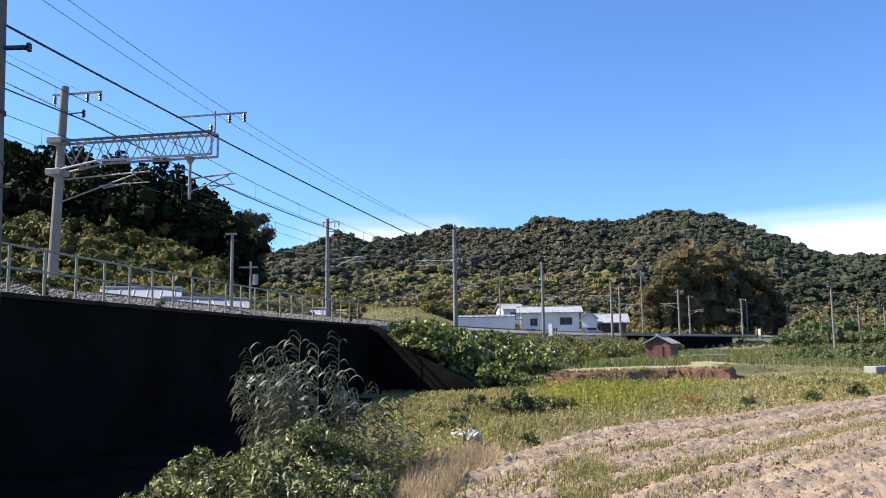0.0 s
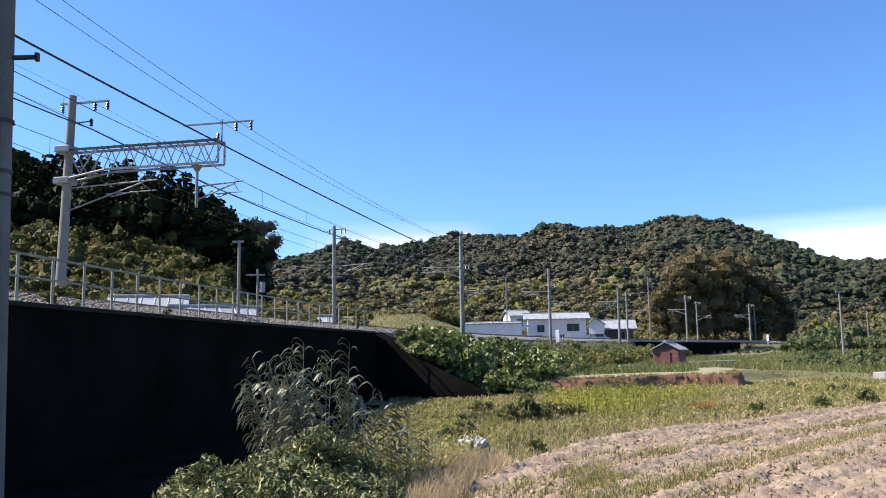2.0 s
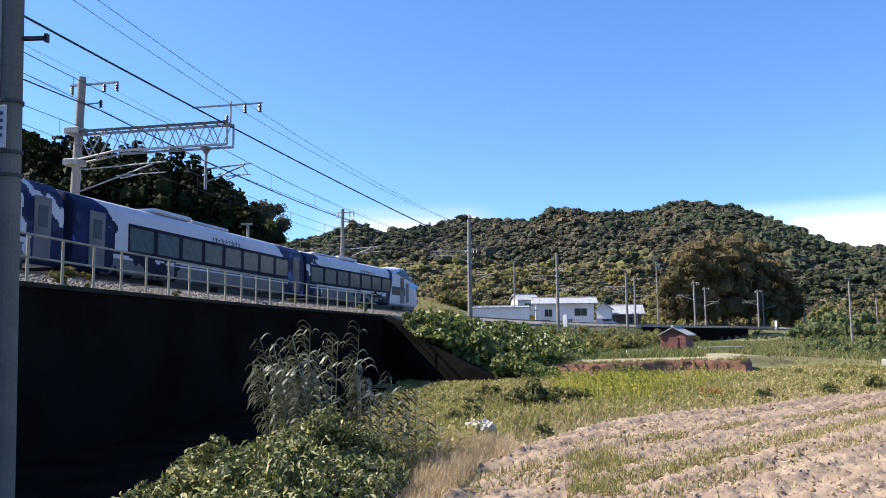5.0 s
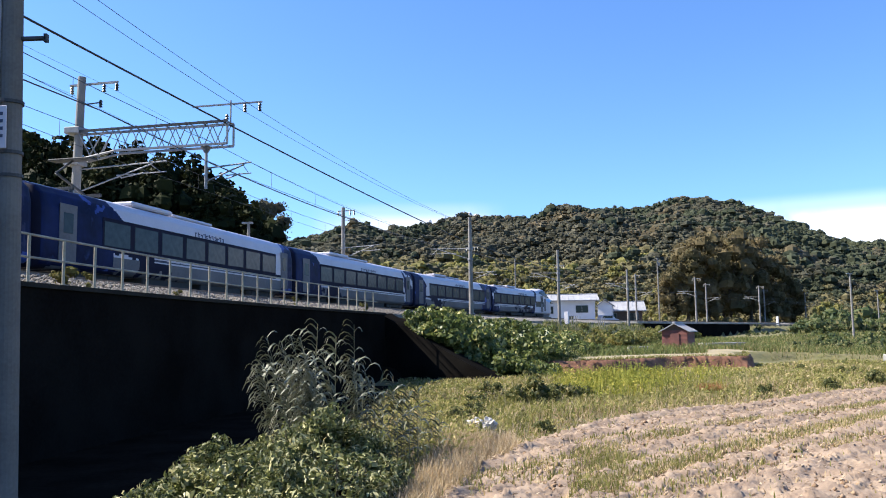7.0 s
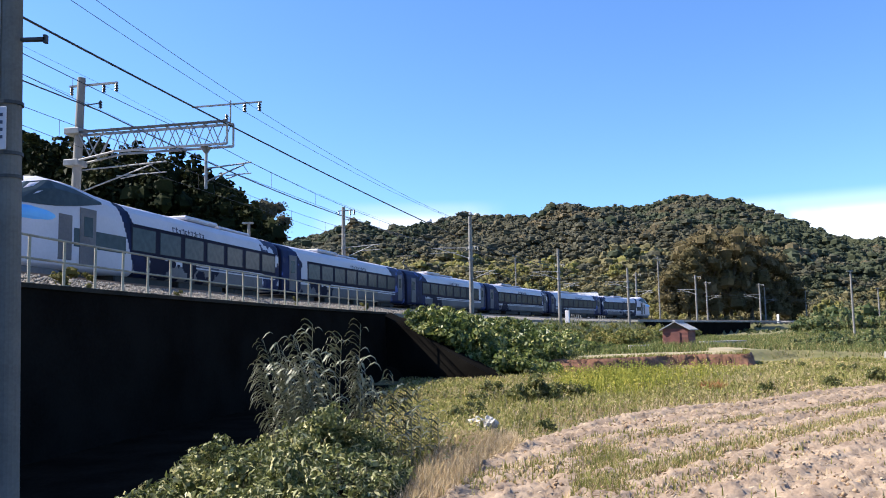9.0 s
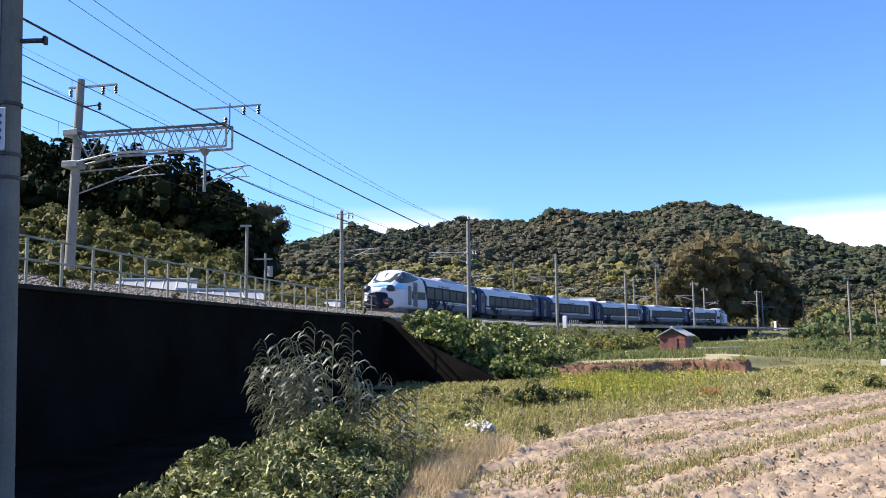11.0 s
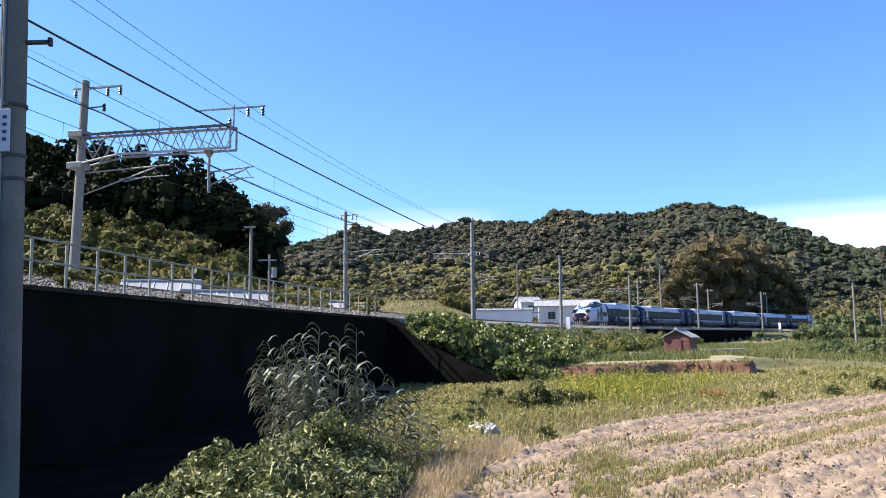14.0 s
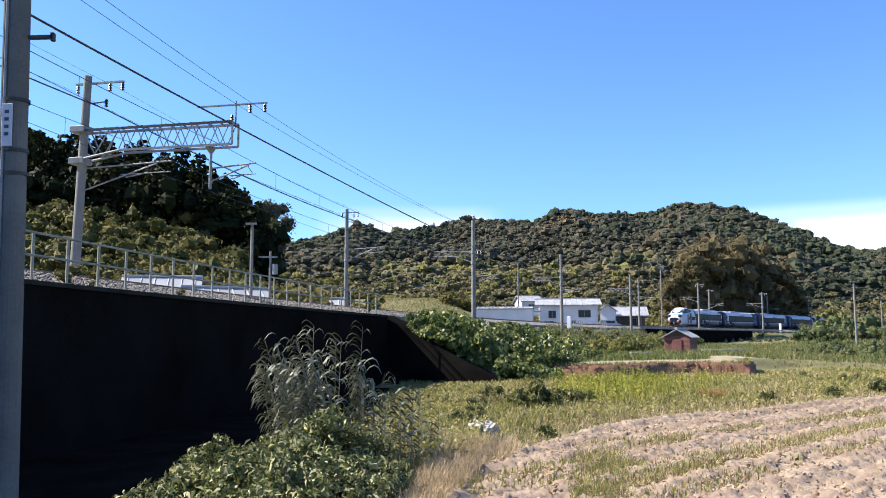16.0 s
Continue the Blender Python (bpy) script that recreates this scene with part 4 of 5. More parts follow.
def conifer(rg, R, H, tiers, per, leaf):
    vs = []
    for k in range(tiers):
        u = (k + rg.uniform(0, 0.8)) / tiers
        rr = R * (1 - u) ** 0.8 + 0.15
        a = rg.uniform(0, 6.283, per)
        r = rr * rg.uniform(0.5, 1.0, per)
        c = np.stack([r * np.cos(a), r * np.sin(a), H * (0.12 + 0.88 * u) - r * 0.35], 1)
        nrm = np.stack([np.cos(a) * 0.6, np.sin(a) * 0.6, np.full(per, 0.8)], 1)
        vs.append(leaf_quads(c, nrm, leaf * rg.uniform(0.6, 1.3, per), rg, 0.6)[0])
    return np.concatenate(vs)


def stuff(name, blocks, material, label, category):
    v = np.concatenate(blocks)
    ob = new(name, quick_mesh(name, v, np.arange(len(v)).reshape(-1, 4), material))
    return tagged(ob, label, category, kind="stuff")


def planted(templates, x, y, z, size, rg, squash=(0.85, 1.2)):
    out = []
    for i in range(len(x)):
        t = templates[rg.randint(len(templates))]
        a = rg.uniform(0, 6.283)
        ca, sa = math.cos(a) * size[i], math.sin(a) * size[i]
        h = size[i] * rg.uniform(*squash)
        out.append(np.stack([t[:, 0] * ca - t[:, 1] * sa + x[i], t[:, 0] * sa + t[:, 1] * ca + y[i], t[:, 2] * h + z[i]], 1))
    return out


def blades(x, y, z, h, w, rg, lean=0.35, drift=(0.0, 0.0)):
    """Bent grass blades, two quads each."""
    n = len(x)
    a = rg.uniform(0, 6.283, n)
    d = np.stack([np.cos(a), np.sin(a), np.zeros(n)], 1)
    side = np.stack([-np.sin(a), np.cos(a), np.zeros(n)], 1) * (w / 2)[:, None]
    ln = (rg.uniform(0.1, 1.0, n) * lean * h)[:, None]
    dr = np.array([drift[0], drift[1], 0.0]) * h[:, None]
    p0 = np.stack([x, y, z], 1)
    up = np.array([0, 0, 1.0])
    p1 = p0 + up * (h * 0.55)[:, None] + d * ln * 0.35 + dr * 0.35
    p2 = p0 + up * h[:, None] + d * ln + dr
    v = np.stack([p0 - side, p0 + side, p1 + side * 0.8, p1 - side * 0.8, p1 - side * 0.8, p1 + side * 0.8, p2 + side * 0.15, p2 - side * 0.15], 1)
    return v.reshape(-1, 3)


WOODS = leafy("hill_foliage", (0.058, 0.058, 0.040), (0.098, 0.091, 0.063), (0.138, 0.120, 0.086), scale=0.05, island=0.10, spec=0.05, glow=0.15)
# near-black foliage: the left hill's backlit shade is put into the colour
SHADEWOODS = leafy("shade_dark_foliage", (0.010, 0.015, 0.007), (0.024, 0.029, 0.012), (0.045, 0.045, 0.02), scale=0.12, island=0.3, spec=0.03, glow=0.12)
SCRUB = leafy("yellowing_scrub", (0.075, 0.082, 0.024), (0.16, 0.135, 0.045), (0.25, 0.18, 0.07), scale=0.25, island=0.3, spec=0.1)
BAMBOO = leafy("bamboo_foliage", (0.17, 0.165, 0.052), (0.26, 0.23, 0.085), (0.34, 0.28, 0.12), scale=0.1, island=0.12, spec=0.1)
IVY = leafy("kudzu_leaf", (0.075, 0.105, 0.030), (0.17, 0.195, 0.056), (0.40, 0.37, 0.15), scale=0.5, rough=0.45)
BUSH = leafy("broad_bush_leaf", (0.050, 0.064, 0.020), (0.185, 0.195, 0.064), (0.52, 0.48, 0.25), scale=0.8, rough=0.5, spec=0.25, glow=0.25)
BARK = mat("bark", (0.09, 0.07, 0.05), (0.05, 0.04, 0.03), 0.9, scale=2, fine=15, bump=0.6)

# far hill
tpl = [crown(np.random.RandomState(20 + k), 1.0, 1.5, 4, 16, 0.30, 0.1, 0.8, 0.6, (0.36, 0.60), 0.85, (3, 6)) for k in range(9)]
tplf = [crown(np.random.RandomState(320 + k), 1.0, 1.35, 3, 9, 0.24, 0.05, 0.8, 0.6, (0.48, 0.74), 0.95, (3, 6)) for k in range(9)]
n = 21000
yy = 218 + 380 * rng.uniform(0, 1, n) ** 0.8
bb = rng.uniform(-0.25, 0.62, n)
xx = bb * yy
zz = ground_z(xx, yy)
so, oo = off_line(xx, yy)
ok = (zz > 4) & ((oo < -7) | (oo > 7) | (so > 285)) & (rng.uniform(0, 1, n) < 0.10 + 0.9 * smooth01(215, 430, yy))
xx, yy, bb, zz = xx[ok], yy[ok], bb[ok], zz[ok]
size = rng.uniform(1.7, 3.8, len(xx)) * (1 + 0.25 * wave(xx, yy, 74, 40)) * np.where(rng.uniform(0, 1, len(xx)) < 0.12, 1.5, 1.0)
size *= 1 - 0.35 * smooth01(520, 575, yy)
el = (zz - 2.7) / yy
mixed = wave(xx, yy, 71, 110) + 0.45 * wave(xx, yy, 72, 35)
light = (el < (0.082 - 0.055 * smooth01(0.30, 0.42, bb)) + 0.03 * mixed) & (rng.uniform(0, 1, len(xx)) < 0.85)
darkp = ~light & (mixed + 0.5 * smooth01(0.34, 0.46, bb) + rng.normal(0, 0.08, len(xx)) > 0.22)
brown = ~light & ~darkp & (wave(xx, yy, 75, 50) + rng.normal(0, 0.1, len(xx)) > 0.35)
plain = ~light & ~darkp & ~brown
bam = light & (wave(xx, yy, 76, 40) + rng.normal(0, 0.12, len(xx)) > 0.30)
low = light & ~bam
RUSSET = leafy("russet_foliage", (0.085, 0.075, 0.045), (0.145, 0.115, 0.07), (0.17, 0.14, 0.09), scale=0.05, island=0.10, spec=0.05, glow=0.15)
EVERGREEN = leafy("evergreen_foliage", (0.040, 0.048, 0.030), (0.064, 0.072, 0.044), (0.09, 0.094, 0.058), scale=0.05, island=0.10, spec=0.05, glow=0.12)
OLIVE = leafy("olive_scrub", (0.105, 0.098, 0.050), (0.180, 0.155, 0.082), (0.25, 0.205, 0.12), scale=0.06, island=0.12, spec=0.05, glow=0.2)
for name, pick, material, squash, label, category in (
        ("hill_woods", plain, WOODS, (0.55, 0.8), "mixed autumn woodland covering the far hill", "woods"),
        ("hill_evergreens", darkp, EVERGREEN, (0.6, 0.95), "dark evergreen patches on the far hill", "woods"),
        ("hill_russet_trees", brown, RUSSET, (0.55, 0.8), "brownish autumn trees scattered on the far hill", "woods"),
        ("hill_foot_bamboo", bam, BAMBOO, (0.7, 1.1), "yellow-green bamboo on the lower hillside", "bamboo"),
        ("hill_foot_scrub", low, OLIVE, (0.55, 0.85), "olive scrub and orchard trees on the lower hillside", "scrub")):
    near = pick & (yy < 350)
    back = pick & ~near
    blocks = planted(tpl, xx[near], yy[near], zz[near] - 0.6, size[near], rng, squash)
    blocks += planted(tplf, xx[back], yy[back], zz[back] - 0.6, size[back], rng, squash)
    stuff(name, blocks, material, label, category)

# pale rocks on the crest
ROCK = mat("pale_rock", (0.62, 0.60, 0.58), (0.42, 0.40, 0.38), 0.9, scale=0.4, fine=3, bump=0.6)
for k, b in enumerate((-0.018, 0.002, 0.034, 0.042)):
    y = (560, 566, 566, 562)[k]
    bm = bmesh.new()
    bmesh.ops.create_icosphere(bm, subdivisions=2, radius=1.0, matrix=Matrix.Diagonal((2.2, 1.6, 3.2, 1)))
    for vv in bm.verts:
        vv.co += Vector(noise.noise_vector(vv.co * 0.5 + Vector((k * 7, 0, 0)))) * 1.0
    rock = tagged(part("rock", bm, ROCK), "pale bare rock outcrop on the wooded crest", "rock", "crest rocks")
    rock.matrix_basis = pose(b * y, y, base_z(b * y, y) + 2.6, 0, 20 - 14 * k, 0)

# left hill
tpl = [crown(np.random.RandomState(40 + k), 1.0, 1.7, 7, 38, 0.16, 0.15, 0.8, 0.45, (0.34, 0.55)) for k in range(5)] + [conifer(np.random.RandomState(50 + k), 0.7, 2.3, 16, 20, 0.22) for k in range(3)]
bb = rng.uniform(-0.60, -0.225, 420)
yy = rng.uniform(106, 156, 420)
xx = bb * yy
zz = ground_z(xx, yy)
stuff("hillside_woods", planted(tpl, xx, yy, zz - 0.8, rng.uniform(2.8, 4.6, len(xx)), rng), SHADEWOODS, "evergreen woodland on the steep near hill, coloured dark for its shade", "woods")

# scrub at the foot of the left hill and behind the line
tpl = [crown(np.random.RandomState(60 + k), 1.0, 1.25, 7, 22, 0.17, 0.0, 0.7, 0.5, (0.32, 0.55), 0.78) for k in range(6)]
bb = np.concatenate([rng.uniform(-0.60, -0.17, 430), rng.uniform(-0.22, -0.10, 110)])
yy = np.concatenate([60 + 50 * rng.uniform(0, 1, 430), rng.uniform(70, 150, 110)])
xx = bb * yy
zz = ground_z(xx, yy)
stuff("scrub", planted(tpl, xx, yy, zz - 0.2, rng.uniform(1.4, 2.8, len(xx)), rng), SCRUB, "yellowing autumn scrub below the wooded hill", "scrub")

# middle distance: hedges, trees and bamboo between the line and the hill
bb = rng.uniform(-0.2, 0.60, 1500)
yy = rng.uniform(185, 275, 1500)
xx = bb * yy
clear = ((bb > -0.085) & (bb < 0.005) & (yy < 212)) | ((bb > 0.005) & (bb < 0.24) & (yy < 205))
oo = off_line(xx, yy)[1]
clear |= (oo > -8) & (oo < 8) & (off_line(xx, yy)[0] < 285)
xx, yy, bb = xx[~clear], yy[~clear], bb[~clear]
zz = ground_z(xx, yy)
pick = rng.uniform(0, 1, len(xx))
bam = ((bb > 0.06) & (bb < 0.29) & (pick < 0.30 + 0.5 * smooth01(-0.2, 0.5, wave(xx, yy, 77, 40)))) | (pick < 0.08)
tplb = [crown(np.random.RandomState(70 + k), 0.8, 2.1, 8, 26, 0.24, 0.05, 0.5, 0.7) for k in range(5)]
stuff("bamboo_grove", planted(tplb, xx[bam], yy[bam], zz[bam] - 0.3, rng.uniform(1.1, 2.3, bam.sum()), rng), BAMBOO, "pale yellow-green bamboo along the hill foot", "bamboo")
stuff("hedgerow", planted(tpl, xx[~bam], yy[~bam], zz[~bam] - 0.3, rng.uniform(1.2, 3.0, (~bam).sum()), rng), OLIVE, "dense mixed trees and hedges at the hill foot", "trees")

yy = rng.uniform(150, 206, 230)[:170]
bb = np.where(rng.uniform(0, 1, 170) < 0.6, rng.uniform(-0.22, -0.085, 170), rng.uniform(-0.002, 0.06, 170))
yy = np.where(bb > -0.01, np.maximum(yy, 178), yy)
xx = bb * yy
stuff("meadow_hedge", planted(tpl, xx, yy, ground_z(xx, yy) - 0.3, rng.uniform(1.2, 2.4, 170), rng), SCRUB, "yellowing hedges round the sloping meadow", "hedge")
yy, bb = rng.uniform(150, 214, 9000), rng.uniform(-0.09, 0.02, 9000)
xx = bb * yy
stuff("slope_grass", [blades(xx, yy, ground_z(xx, yy), rng.uniform(0.15, 0.5, 9000), np.full(9000, 0.12), rng, 1.0)], leafy("pale_slope_grass", (0.20, 0.19, 0.07), (0.30, 0.26, 0.12), (0.42, 0.33, 0.18), scale=0.08, rough=0.85), "pale grass on the sloping meadow", "grass")


def tree(x, y, R, H, leaf, lumps, per, material, label, z=None, base=0.12, lean=0.0, seed=1, group=""):
    rg = np.random.RandomState(seed)
    z = base_z(x, y) if z is None else z
    e = empty("tree", label, "tree", pose(x, y, z, 0, lean, rg.uniform(0, 360)), group)
    bm = rod(bmesh.new(), (0, 0, -0.4), (0, 0, H * 0.45), R * 0.06 + 0.08, R * 0.035, 10)
    for k in range(6):
        a = k * 1.05 + rg.uniform(0, 0.5)
        z0 = H * rg.uniform(0.18, 0.42)
        rod(bm, (0, 0, z0), (R * 0.55 * math.cos(a), R * 0.55 * math.sin(a), z0 + H * 0.28), R * 0.03, R * 0.01, 6)
    part("trunk", bm, BARK, e)
    v = crown(rg, R, H, lumps, per, leaf, base)
    piece("crown", quick_mesh("crown", v, np.arange(len(v)).reshape(-1, 4), material), e)
    return e


# the great dark trees beyond the curve
BIGTREE = leafy("broadleaf_dark", (0.075, 0.066, 0.032), (0.150, 0.118, 0.064), (0.22, 0.165, 0.095), scale=0.12, island=0.2, spec=0.05, glow=0.2)
for k, (b, y, R, H) in enumerate(((0.283, 196, 4.6, 14), (0.300, 197, 5.6, 19), (0.325, 200, 6.5, 23.0), (0.352, 208, 7.0, 25.5), (0.377, 214, 6.8, 24.5), (0.398, 221, 6.0, 19), (0.416, 226, 5.0, 14.5), (0.432, 231, 4.0, 9.5), (0.312, 208, 6.4, 23), (0.343, 218, 7.0, 26))):
    tree(b * y, y, R, H, 0.5, 30, 120, BIGTREE, "tall dense evergreen tree with a shaded side", z=4.0, base=0.02, seed=100 + k, group="trees beyond the curve")
tree(-28.4, 130, 4.4, 11.5, 0.4, 30, 70, WOODS, "round tree standing on the end of the ridge", z=12.6, base=0.2, seed=131)

# kudzu on the bank beyond the wall, and the hedge further on
tplk = [crown(np.random.RandomState(80 + k), 1.0, 1.1, 10, 62, 0.18, 0.0, 0.8, 0.6, (0.30, 0.48), 0.62) for k in range(5)]
blocks = []
for i in range(190):
    s, o = 49.5 + 32 * rng.uniform(0, 1) ** 1.4, rng.uniform(6.9, 15.5)
    if s + 0.38 * (o - 6) < 50.7:
        continue
    p = at(s, o)
    blocks += planted(tplk, [p[0]], [p[1]], [base_z(p[0], p[1]) - 0.25], [rng.uniform(0.6, 1.05) + 0.4 * (9 < o < 14) + 0.2 * (s < 60)], rng)
stuff("kudzu_thicket", blocks, IVY, "dense green kudzu covering the railway bank", "thicket")
blocks = []
for i in range(72):
    s, o = rng.uniform(80, 136), rng.uniform(7.4, 14.5)
    p = at(s, o)
    blocks += planted(tplk, [p[0]], [p[1]], [base_z(p[0], p[1]) - 0.2], [rng.uniform(0.8, 1.4) * (1.15 if o > 10 else 0.6)], rng)
stuff("bank_bushes", blocks, leafy("bank_bush_leaf", (0.12, 0.135, 0.038), (0.23, 0.21, 0.068), (0.35, 0.28, 0.10), scale=0.2), "olive green bushes along the railway bank", "bushes")
blocks = []
for i in range(900):
    y = rng.uniform(70, 172)
    x = rng.uniform(0.33, 0.66) * y
    if x / y < 0.36 or (x / y < 0.40 and y < 95):
        continue
    if wave(np.array([x]), np.array([y]), 37, 30)[0] < -0.12 and y < 140:
        continue
    k = (1.9 if y > 125 else 0.85) * (0.30 + 0.70 * float(smooth01(0.412, 0.452, x / y)))
    if abs(off_line([x], [y])[1][0]) > 5.5:
        blocks += planted(tpl, [x], [y], [base_z(x, y) - 0.2], [rng.uniform(0.25, 1.2) * k], rng)
for b in np.linspace(0.456, 0.60, 30):
    y = 160 + rng.uniform(-5, 5)
    blocks += planted(tpl, [b * y], [y], [base_z(b * y, y) - 0.3], [rng.uniform(2.6, 3.7) * (0.8 if b < 0.462 else 1.0)], rng)
stuff("meadow_bushes", blocks, leafy("meadow_bush_leaf", (0.045, 0.070, 0.024), (0.095, 0.115, 0.038), (0.18, 0.165, 0.07), scale=0.1), "green bushes and weeds below the far curve", "bushes")


# ---- grasses ----
def edge_y(x):
    """Far edge of the tilled field."""
    return np.interp(x, [-2, 0.1, 0.8, 2.4, 4.3, 6.3, 9.9, 14.4, 19.1, 40], [9.0, 13.6, 16.5, 20.3, 23.0, 25.3, 28.1, 31.6, 35.6, 53])


def bank_y(x):
    return 50.5 + 0.33 * (x - 10) + 0.8 * np.sin(x * 0.5) + 9.0 * smooth01(19.5, 23.5, x) - 4 * smooth01(24, 40, x)


WEED = leafy("weed_green", (0.17, 0.175, 0.045), (0.31, 0.275, 0.10), (0.46, 0.36, 0.19), scale=0.15, rough=0.8)
GOLD = leafy("goldenrod_yellow_green", (0.17, 0.185, 0.028), (0.27, 0.265, 0.040), (0.40, 0.34, 0.07), scale=0.4, rough=0.8)
DRY = leafy("dry_grass", (0.34, 0.25, 0.14), (0.47, 0.36, 0.22), (0.56, 0.44, 0.30), scale=0.3, rough=0.85)
n = 115000
y = 12 + 46 * rng.uniform(0, 1, n) ** 0.75
x = rng.uniform(-0.12, 0.62, n) * y
ok = (y > edge_y(x) + 0.1) & (y < bank_y(x) - 0.4) & (x > -2.5 + 0.0 * y)
x, y = x[ok], y[ok]
z = ground_z(x, y)
near = smooth01(0, 5, y - edge_y(x))
patch = wave(x, y, 31, 7)
h = (0.12 + 0.36 * near * (0.6 + 0.5 * patch) * (0.45 + 0.55 * smooth01(2, 9, bank_y(x) - y))) * rng.uniform(0.5, 1.3, len(x))
wd = 0.008 + 0.0007 * y
dryp = (rng.uniform(0, 1, len(x)) < 0.75 - 0.62 * near + 0.25 * patch)
half = rng.uniform(0, 1, len(x)) < 0.35
lv, _ = leaf_quads(np.stack([x, y, z + h * rng.uniform(0.1, 0.9, len(x))], 1)[half & ~dryp], np.tile([-0.3, -0.3, 0.9], ((half & ~dryp).sum(), 1)), 0.05 + 0.004 * y[half & ~dryp], rng, 0.5, 0.7)
stuff("weeds", [lv, blades(x[~dryp], y[~dryp], z[~dryp], h[~dryp], wd[~dryp], rng, 0.9)], WEED, "rough green weeds between the fields", "grass")
stuff("dry_grass", [blades(x[dryp], y[dryp], z[dryp], h[dryp] * 0.9, wd[dryp], rng, 1.0)], DRY, "tan dry grass along the field margin", "grass")
n = 26000
x, y = rng.uniform(4.0, 20.0, n), rng.uniform(31, 49, n)
b = x / y
ok = rng.uniform(0, 1, n) < smooth01(0.12, 0.17, b) * (1 - 0.75 * smooth01(0.22, 0.29, b)) * (1 - smooth01(0.29, 0.40, b)) * smooth01(3, 9, y - edge_y(x)) * smooth01(2.5, 6.5, bank_y(x) - y) * (0.75 + 0.6 * wave(x, y, 33, 4))
x, y = x[ok], y[ok]
gz = ground_z(x, y)
gh = rng.uniform(0.35, 1.15, len(x)) * (0.8 + 0.35 * wave(x, y, 34, 3))
gl, _ = leaf_quads(np.stack([x, y, gz + gh * rng.uniform(0.5, 1.05, len(x))], 1), np.tile([-0.4, -0.4, 0.7], (len(x), 1)), rng.uniform(0.07, 0.18, len(x)), rng, 0.35, 0.8)
thin = rng.uniform(0, 1, len(x)) < 0.4
stuff("goldenrod", [gl, blades(x[thin], y[thin], gz[thin], gh[thin], np.full(thin.sum(), 0.035), rng, 0.3)], GOLD, "bright yellow-green goldenrod stand in the weeds", "weeds")
blocks = []
for i in range(46):
    y0 = rng.uniform(22, 50)
    x0 = rng.uniform(0.02, 0.6) * y0
    if edge_y(np.array([x0]))[0] + 1.5 < y0 < bank_y(np.array([x0]))[0] - 1:
        blocks += planted(tplk, [x0], [y0], [base_z(x0, y0) - 0.1], [rng.uniform(0.25, 0.6)], rng)
blocks += planted(tplk, [3.1, 3.5, 2.7], [29.5, 29.0, 30.2], [0, 0, 0], [0.75, 0.6, 0.6], rng)
stuff("field_shrubs", blocks, leafy("dull_shrub_leaf", (0.07, 0.085, 0.026), (0.15, 0.15, 0.05), (0.28, 0.24, 0.10), scale=0.4), "small dull green shrubs among the weeds", "shrubs")
# terrace and far meadow grass
n = 44000
y = rng.uniform(52, 125, n)
x = rng.uniform(0.12, 0.62, n) * y
ok = (y > bank_y(x) + 9.0 * (x < 26))
x, y = x[ok], y[ok]
pt = wave(x, y, 35, 18)
stuff("meadow_grass", [blades(x, y, ground_z(x, y), rng.uniform(0.15, 0.5, len(x)) * (1.1 + 0.6 * pt), np.full(len(x), 0.06), rng, 1.0)], leafy("meadow_green", (0.085, 0.115, 0.032), (0.16, 0.165, 0.055), (0.29, 0.245, 0.115), scale=0.05, rough=0.85), "green meadow grass on the terraces", "grass")
x, y = rng.normal(11.0, 0.28, 500), rng.normal(34, 0.3, 500)
stuff("red_weeds", [blades(x, y, ground_z(x, y), rng.uniform(0.15, 0.5, 500), np.full(500, 0.02), rng, 1.0)], leafy("rusty_weed", (0.30, 0.10, 0.04), (0.34, 0.19, 0.07), scale=0.5), "rust-red weeds among the green grass", "weeds")

# earth bank of the terrace
EARTH = mat("red_brown_earth", (0.22, 0.10, 0.055), (0.12, 0.055, 0.03), 0.95, scale=0.9, fine=6, bump=1.0, c=(0.30, 0.17, 0.10))
xs = np.arange(6.0, 23.3, 0.12)
by = bank_y(xs)
prof = [(-0.95, -0.1), (-0.55, 0.12), (-0.25, 0.4), (-0.05, 0.68), (0.15, 0.86), (0.55, 0.90)]
v = []
for o, hh in prof:
    jy = 0.30 * wave(xs, xs * 0 + o * 2, 41, 4) + 0.16 * wave(xs, xs * 0 + o * 3, 42, 1.1) + 0.05 * rng.normal(0, 1, len(xs))
    v.append(np.stack([xs + 0.05 * rng.normal(0, 1, len(xs)), by + o + jy, hh + 0.08 * wave(xs * 2, xs * 0 + o * 5, 43, 3) + 0 * xs], 1))
v = np.array(v).transpose(1, 0, 2).reshape(-1, 3)
k = len(prof)
q = [(i * k + j, (i + 1) * k + j, (i + 1) * k + j + 1, i * k + j + 1) for i in range(len(xs) - 1) for j in range(k - 1)]
tagged(new("earth_bank", quick_mesh("earth_bank", v, np.array(q), EARTH)), "crumbling red-brown earth bank below the terrace", "earth bank", kind="structure")
x = rng.uniform(6.5, 22, 1500)
k = rng.uniform(0, 1, 1500) ** 3 * (wave(x, x * 0, 44, 3) > 0.2)
y = bank_y(x) + 0.35 - 1.3 * k + 0.5 * rng.uniform(0, 1, 1500)
stuff("bank_grass", [blades(x, y, np.maximum(ground_z(x, y), 0.86 - 0.9 * k), rng.uniform(0.08, 0.26, 1500), np.full(1500, 0.04), rng, 1.2, (0, -0.3))], WEED, "ragged grass hanging over the earth bank", "grass")
